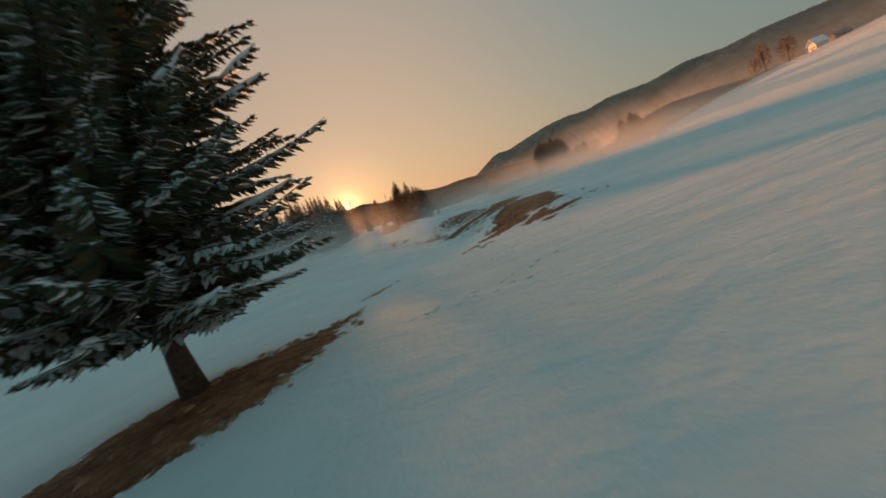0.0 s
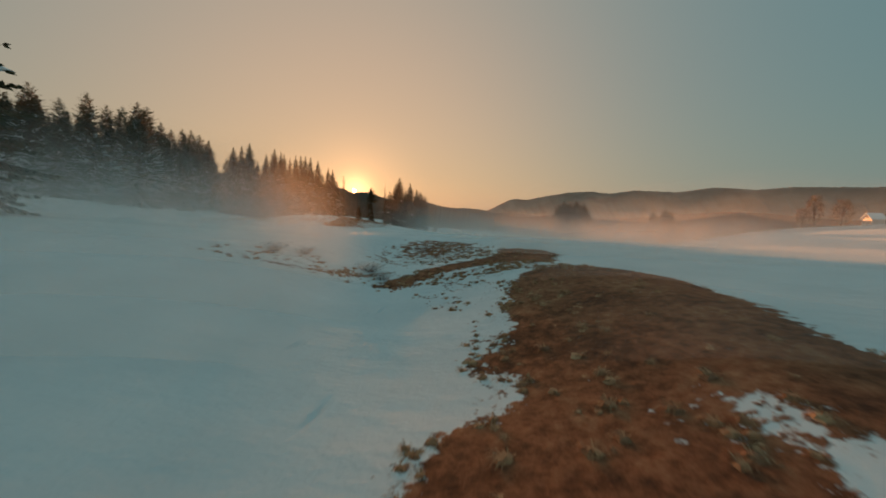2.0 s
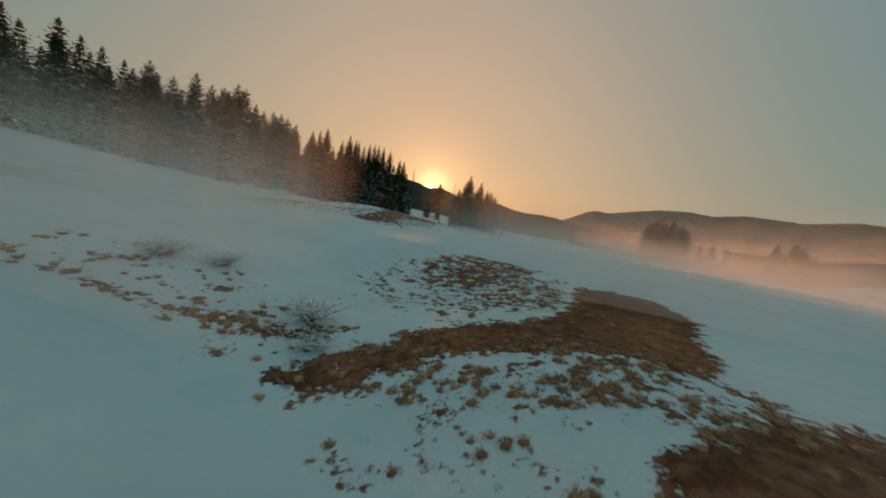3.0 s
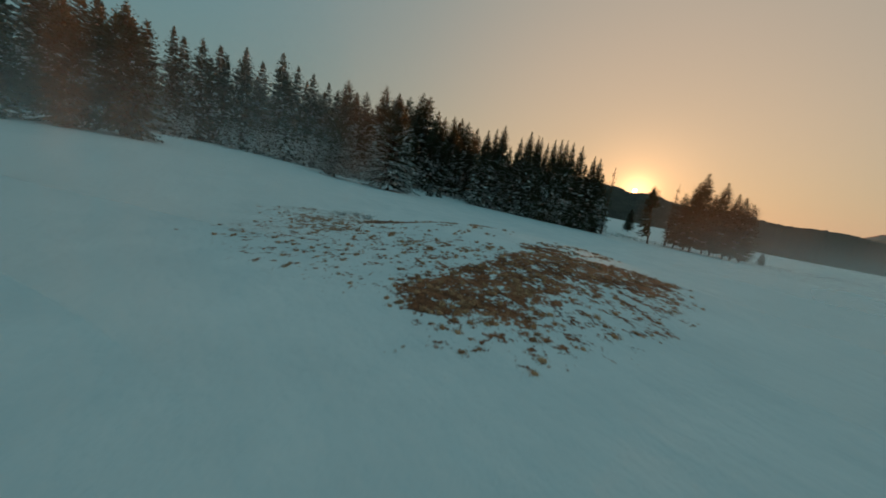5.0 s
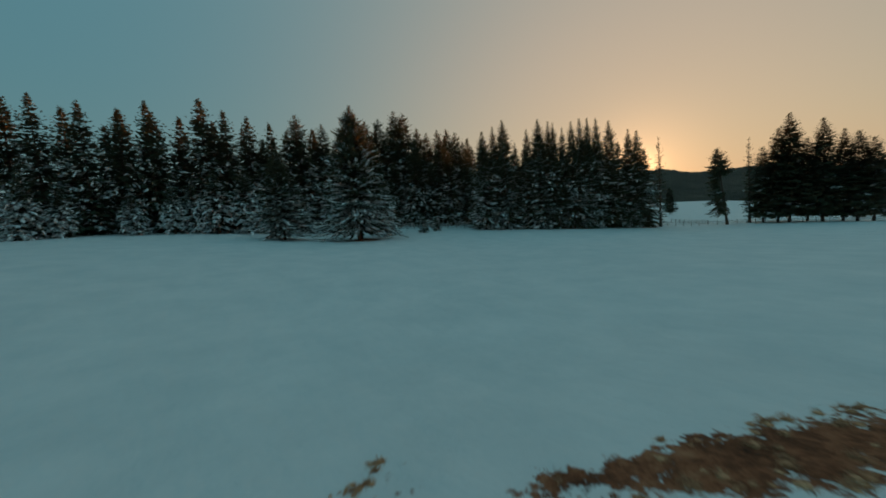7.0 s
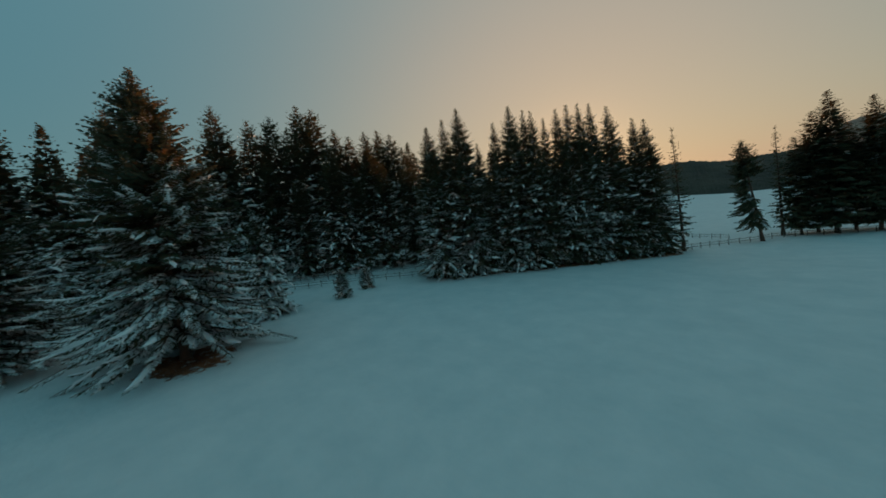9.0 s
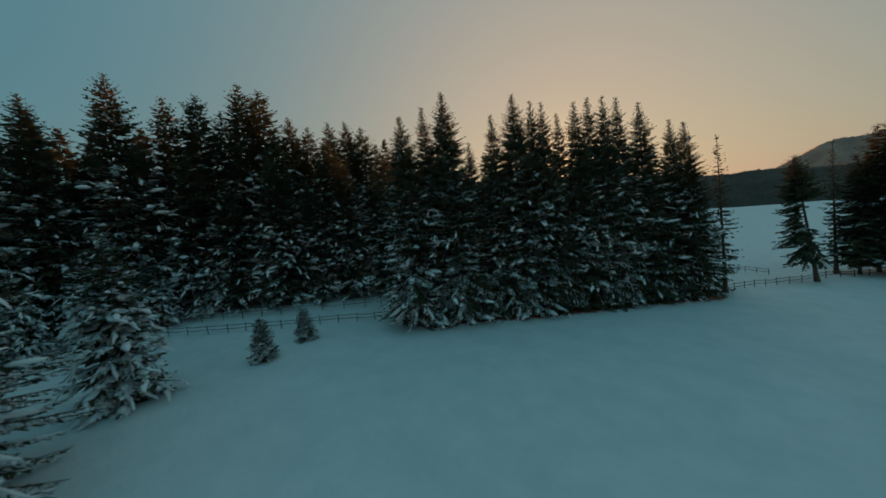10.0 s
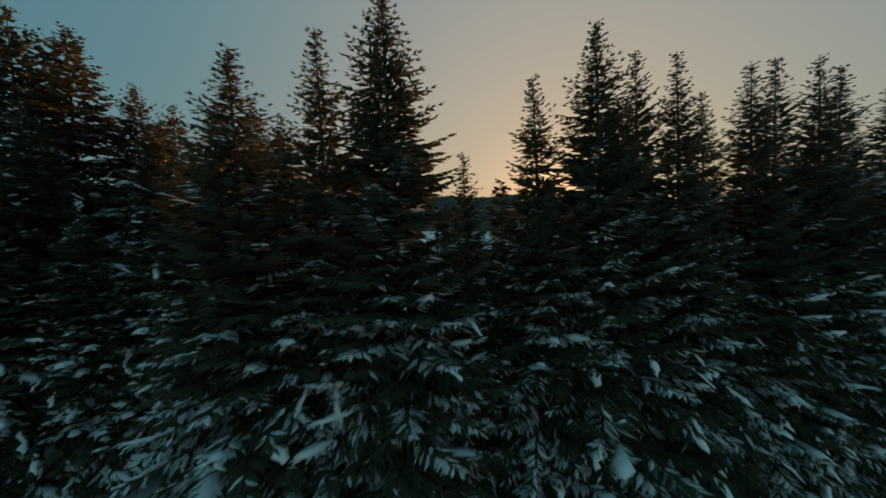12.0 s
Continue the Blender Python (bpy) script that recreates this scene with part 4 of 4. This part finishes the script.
def fence(line, gap, heights, seed, label, snowy):
    root = thing("rail_fence", label, "fence", "rail fences round the meadow")
    r = np.random.default_rng(seed)
    places = []
    for (ax, ay), (bx, by) in zip(line, line[1:]):
        n = max(1, int(round(math.hypot(bx - ax, by - ay) / gap)))
        places += [(ax + (bx - ax) * k / n, ay + (by - ay) * k / n) for k in range(n)]
    places.append(line[-1])
    tops = [Vector((x, y, ground_at(x, y))) for x, y in places]
    for i, p in enumerate(tops):
        post = part("post", POSTS[i % 3], root)
        post.matrix_basis = Matrix.Translation(p) @ Matrix.Rotation(r.uniform(0, 6.28), 4, "Z") @ Matrix.Rotation(r.normal(0, 0.04), 4, "X")
    for i, (a, b) in enumerate(zip(tops, tops[1:])):
        for h in heights:
            o = Vector((0, 0, h + r.normal(0, 0.02)))
            rail = part("rail", rail_mesh(a + o, b + o, seed + i), root)
            if snowy:
                part("snow_strip", snow_cap(a + o, b + o, seed + i), rail, "strip of snow on the rail")
    return root


fence([(-105.5, 112.1), (-101.0, 116.7), (-97.5, 120.0), (-92.7, 124.4), (-86.5, 131.2), (-83.5, 134.5)], 2.3, (0.55, 0.95), 500, "low wooden rail fence below the forest track", False)
fence([(-118, 103), (-110.2, 113.4), (-102.8, 121.1), (-96.2, 128.6), (-90.7, 135.7), (-86, 141)], 2.6, (0.6, 1.05), 520, "wooden rail fence with snow on its rails", True)
fence([(-105, 82), (-102, 92), (-103, 103), (-105.5, 112.1)], 2.4, (0.55, 0.95), 530, "low wooden rail fence before the forest edge", False)
fence([(-50.6, 170.0), (-47.0, 176.1), (-44.3, 178.8), (-41.2, 182.1), (-38.0, 186.5), (-33, 189.5), (-20, 192), (-6, 196), (10, 202)], 2.2, (0.55, 0.98), 540, "dark wooden rail fence across the gap", False)
fence([(-56, 197), (-49.9, 191.8), (-47.6, 189.9), (-44.5, 188.0)], 2.0, (0.55, 0.98), 560, "short dark rail fence in the far field", False)


# ---------------------------------------------------------------- the house on the slope
def make_plaster():
    m, t, b = material("white_render")
    n = noise_node(t, 1.5, 5.0)
    r = ramp(t, n.outputs["Fac"], [(0.3, (0.70, 0.67, 0.62)), (0.7, (0.82, 0.80, 0.76))])
    t.links.new(r.outputs[0], b.inputs["Base Color"])
    b.inputs["Roughness"].default_value = 0.85
    return m


def build_house(x, y):
    white = make_plaster()
    root = thing("house", "small white gabled house on the sunlit slope", "house")
    w, d, h, rise = 5.8, 5.0, 3.4, 2.6
    q = Soup()
    q.add([(-w/2, 0, -1), (w/2, 0, -1), (w/2, d, -1), (-w/2, d, -1), (-w/2, 0, h), (w/2, 0, h), (w/2, d, h), (-w/2, d, h), (0, 0, h + rise), (0, d, h + rise)],
          [(0, 1, 5, 8, 4), (1, 2, 6, 5), (2, 3, 7, 9, 6), (3, 0, 4, 7)])
    part("wall", q.mesh("wall", [white]), root)
    for sg in (-1, 1):
        q = Soup()
        a, b = np.array([0, -0.8, h + rise + 0.12]), np.array([sg * (w / 2 + 0.7), -0.8, h - 0.55])
        n = np.array([0, 0, 0.22])
        e = np.array([0, d + 1.4, 0])
        q.add([a, b, b + e, a + e, a + n, b + n, b + e + n, a + e + n], [(0, 1, 2, 3), (4, 7, 6, 5), (0, 4, 5, 1), (1, 5, 6, 2), (2, 6, 7, 3), (3, 7, 4, 0)])
        part("roof", q.mesh("roof", [SNOW]), root, "snow-covered roof slope")
    for wx, wz in ((-1.6, 1.3), (1.6, 1.3), (0, 4.3)):
        q = Soup()
        q.box((wx, -0.03, wz), (1.0, 0.08, 1.2))
        window = part("window", q.mesh("window", [WOOD]), root, "dark wooden window")
    q = Soup()
    q.box((0, -0.04, 0.6), (0.95, 0.08, 2.0))
    part("door", q.mesh("door", [WOOD]), root, "dark wooden door")
    root.matrix_basis = Matrix.Translation((x, y, ground_at(x, y))) @ Matrix.Rotation(radians(-102), 4, "Z")
    # a lower shed behind it
    shed = thing("shed", "low grey shed beside the white house", "shed")
    q = Soup()
    q.add([(-2.5, 0, -1), (2.5, 0, -1), (2.5, 7, -1), (-2.5, 7, -1), (-2.5, 0, 2.2), (2.5, 0, 2.2), (2.5, 7, 2.2), (-2.5, 7, 2.2), (0, 0, 3.6), (0, 7, 3.6)], [(0, 1, 5, 8, 4), (1, 2, 6, 5), (2, 3, 7, 9, 6), (3, 0, 4, 7)])
    part("wall", q.mesh("wall", [WOOD]), shed)
    q = Soup()
    for sg in (-1, 1):
        q.add([(0, -.3, 3.7), (sg * 3, -.3, 2.0), (sg * 3, 7.3, 2.0), (0, 7.3, 3.7), (0, -.3, 3.85), (sg * 3, -.3, 2.15), (sg * 3, 7.3, 2.15), (0, 7.3, 3.85)], [(0, 1, 2, 3), (4, 7, 6, 5), (0, 4, 5, 1), (1, 5, 6, 2), (2, 6, 7, 3)])
    part("roof", q.mesh("roof", [WOOD]), shed)
    sx, sy = x + 8.5, y - 2
    shed.matrix_basis = Matrix.Translation((sx, sy, ground_at(sx, sy))) @ Matrix.Rotation(radians(-102), 4, "Z")


build_house(218, 216)


def make_twigs():
    m, t, b = material("bare_twigs")
    g = t.nodes.new("ShaderNodeNewGeometry")
    r = ramp(t, g.outputs["Random Per Island"], [(0.0, (0.20, 0.115, 0.065)), (1.0, (0.42, 0.25, 0.14))])
    t.links.new(r.outputs[0], b.inputs["Base Color"])
    b.inputs["Roughness"].default_value = 0.9
    return m


def leafless(seed, h, spread):
    """A leafless broadleaf tree: trunk, limbs and a crown of fine twigs."""
    r = np.random.default_rng(seed)
    wood, twigs = Soup(), Soup()
    wood.tube(np.array([[0, 0, -0.3], [0.1, 0, h * 0.2], [0.0, 0.1, h * 0.45]]), [0.35, 0.28, 0.2], 7)
    for i in range(14):
        az, el = r.uniform(0, 6.28), r.uniform(0.4, 1.35)
        o = np.array([math.cos(az) * math.cos(el) * spread * 0.9, math.sin(az) * math.cos(el) * spread * 0.9, math.sin(el) * h * 0.5])
        base = np.array([0, 0, h * r.uniform(0.25, 0.48)])
        pts = np.array([base + o * t + np.array([0, 0, 0.6 * math.sin(t * 3)]) for t in (0, .35, .7, 1)])
        wood.tube(pts, [0.16, 0.11, 0.07, 0.03], 5)
        for j in range(48):
            b = r.normal(0, 1, 3)
            b *= r.uniform(0.35, 1.0) ** 0.4 / np.linalg.norm(b)
            b = b * [spread, spread, h * 0.47] + [0, 0, h * 0.5]
            q = o / np.linalg.norm(o) + r.normal(0, 0.7, 3)
            q /= np.linalg.norm(q)
            L = r.uniform(0.6, 1.6)
            s = np.cross(q, r.normal(0, 1, 3))
            s *= 0.05 / (np.linalg.norm(s) + 1e-9)
            twigs.add([b - s, b + s, b + q * L * 0.6 + s * 2.2, b + q * L, b + q * L * 0.6 - s * 2.2], [(0, 1, 2, 3, 4)])
    root = thing("leafless_tree", "brown leafless tree near the white house", "tree", "leafless trees near the house")
    part("trunk", wood.mesh("trunk", [BARK], smooth=True), root)
    part("crown", twigs.mesh("crown", [TWIGS]), root, "crown of fine brown twigs")
    return root


TWIGS = make_twigs()
shape = leafless(600, 13, 3.4)
for i, (x, y, k) in enumerate([(198, 222, 1.4), (194, 224, 0.9), (206, 216, 1.15)]):
    m = Matrix.Translation((x, y, ground_at(x, y))) @ Matrix.Rotation(i * 1.7, 4, "Z")
    ob = shape if i == 0 else copy_thing(shape, m)
    ob.matrix_basis = m @ Matrix.Diagonal((k * (0.75 if i == 0 else 1), k * (0.75 if i == 0 else 1), k, 1))


# ---------------------------------------------------------------- the sun's disc
def build_sun_disc():
    m = bpy.data.materials.new("sun_glow")
    m.use_nodes = True
    t = m.node_tree
    e = node(t, "ShaderNodeEmission", Color=(1.0, 0.55, 0.22, 1), Strength=12.0)
    t.links.new(e.outputs[0], t.nodes["Material Output"].inputs["Surface"])
    bm = bmesh.new()
    bmesh.ops.create_icosphere(bm, subdivisions=3, radius=22)
    me = bpy.data.meshes.new("sun_disc")
    bm.to_mesh(me)
    bm.free()
    me.materials.append(m)
    ob = tagged(new("sun_disc", me), "low orange sun at the crest of the ridge", "sun", kind="structure")
    ob.matrix_world = Matrix.Translation(Vector((-math.sin(radians(20.4)), math.cos(radians(20.4)), math.tan(radians(5.42)))) * 4200)
    return ob


build_sun_disc()


# ---------------------------------------------------------------- ground mist in the valley
def build_mist():
    """Thin veils of ground mist, one behind another, denser near the snow."""
    m = bpy.data.materials.new("ground_mist")
    m.use_nodes = True
    t = m.node_tree
    t.nodes.remove(t.nodes["Principled BSDF"])
    a = t.nodes.new("ShaderNodeAttribute")
    a.attribute_name = "veil"
    n = noise_node(t, 0.03, 4.0, 0.6)
    k = ramp(t, n.outputs["Fac"], [(0.3, (0.35, 0.35, 0.35)), (0.7, (1, 1, 1))])
    f = t.nodes.new("ShaderNodeMath")
    f.operation = "MULTIPLY"
    t.links.new(a.outputs["Fac"], f.inputs[0])
    t.links.new(k.outputs[0], f.inputs[1])
    clear = t.nodes.new("ShaderNodeBsdfTransparent")
    d = node(t, "ShaderNodeBsdfDiffuse", Color=(0.9, 0.9, 0.9, 1))
    l = node(t, "ShaderNodeBsdfTranslucent", Color=(0.9, 0.9, 0.9, 1))
    even = t.nodes.new("ShaderNodeMixShader")
    t.links.new(d.outputs[0], even.inputs[1])
    t.links.new(l.outputs[0], even.inputs[2])
    # droplets send most light on, a little off its way
    onward = node(t, "ShaderNodeBsdfRefraction", Color=(0.97, 0.97, 0.97, 1), Roughness=0.85, IOR=1.4)
    half = node(t, "ShaderNodeMixShader", Fac=0.07)
    t.links.new(even.outputs[0], half.inputs[1])
    t.links.new(onward.outputs[0], half.inputs[2])
    mix = t.nodes.new("ShaderNodeMixShader")
    t.links.new(f.outputs[0], mix.inputs[0])
    t.links.new(clear.outputs[0], mix.inputs[1])
    t.links.new(half.outputs[0], mix.inputs[2])
    t.links.new(mix.outputs[0], t.nodes["Material Output"].inputs["Surface"])
    q, veil = Soup(), []
    for r, high, thick, first, last in ((70, 5.0, 0.38, 15, -75), (100, 7.0, 0.40, 17, -75), (140, 9, 0.42, 13, -75), (200, 13, 0.45, 4, -75), (290, 24, 0.45, -2, -75), (420, 40, 0.45, -3, -75),
                                        (34, 4.5, 0.34, 4, -75), (44, 6.0, 0.34, 10, -75), (56, 7.0, 0.32, 14.5, -60), (30, 5.0, 0.34, 78, 13), (38, 6.5, 0.34, 80, 16), (46, 8.0, 0.34, 82, 18.5), (54, 9.5, 0.34, 84, 22.5),
                                        (15, 2.6, 0.26, 72, 8), (19, 3.2, 0.30, 73, 8), (24, 3.9, 0.32, 75, 9), (15, 2.0, 0.12, -8, -75), (22, 2.8, 0.2, -6, -75)):
        az = np.radians(np.linspace(first, last, 60))
        x, y = 12 - r * np.sin(az), 8 + r * np.cos(az)
        g = level(x, y)
        steps = np.array([-0.5, 0.15, 0.4, 0.7, 1.0])
        fade = np.array([1.0, 1.0, 0.7, 0.3, 0.0])
        side = np.clip(np.minimum(np.arange(60), np.arange(60)[::-1]) / 8, 0, 1)
        v = np.stack([np.stack([x, y, g + high * s * (1 + 0.2 * np.sin(az * 9 + r))], -1) for s in steps])
        clearer = 1 - (0.75 if r > 120 else 0.4) * np.clip((-np.degrees(az) - 26) / 12, 0, 1)
        veil.append((fade[:, None] * side[None] * clearer[None] * thick).ravel())
        q.add(v.reshape(-1, 3), [(i * 60 + j, i * 60 + j + 1, (i + 1) * 60 + j + 1, (i + 1) * 60 + j) for i in range(4) for j in range(59)])
    me = q.mesh("ground_mist", [m], smooth=True)
    me.attributes.new("veil", "FLOAT", "POINT").data.foreach_set("value", np.concatenate(veil).astype(np.float32))
    return tagged(new("ground_mist", me), "thin pale mist lying low over the snowy valley", "mist", kind="stuff")


build_mist()
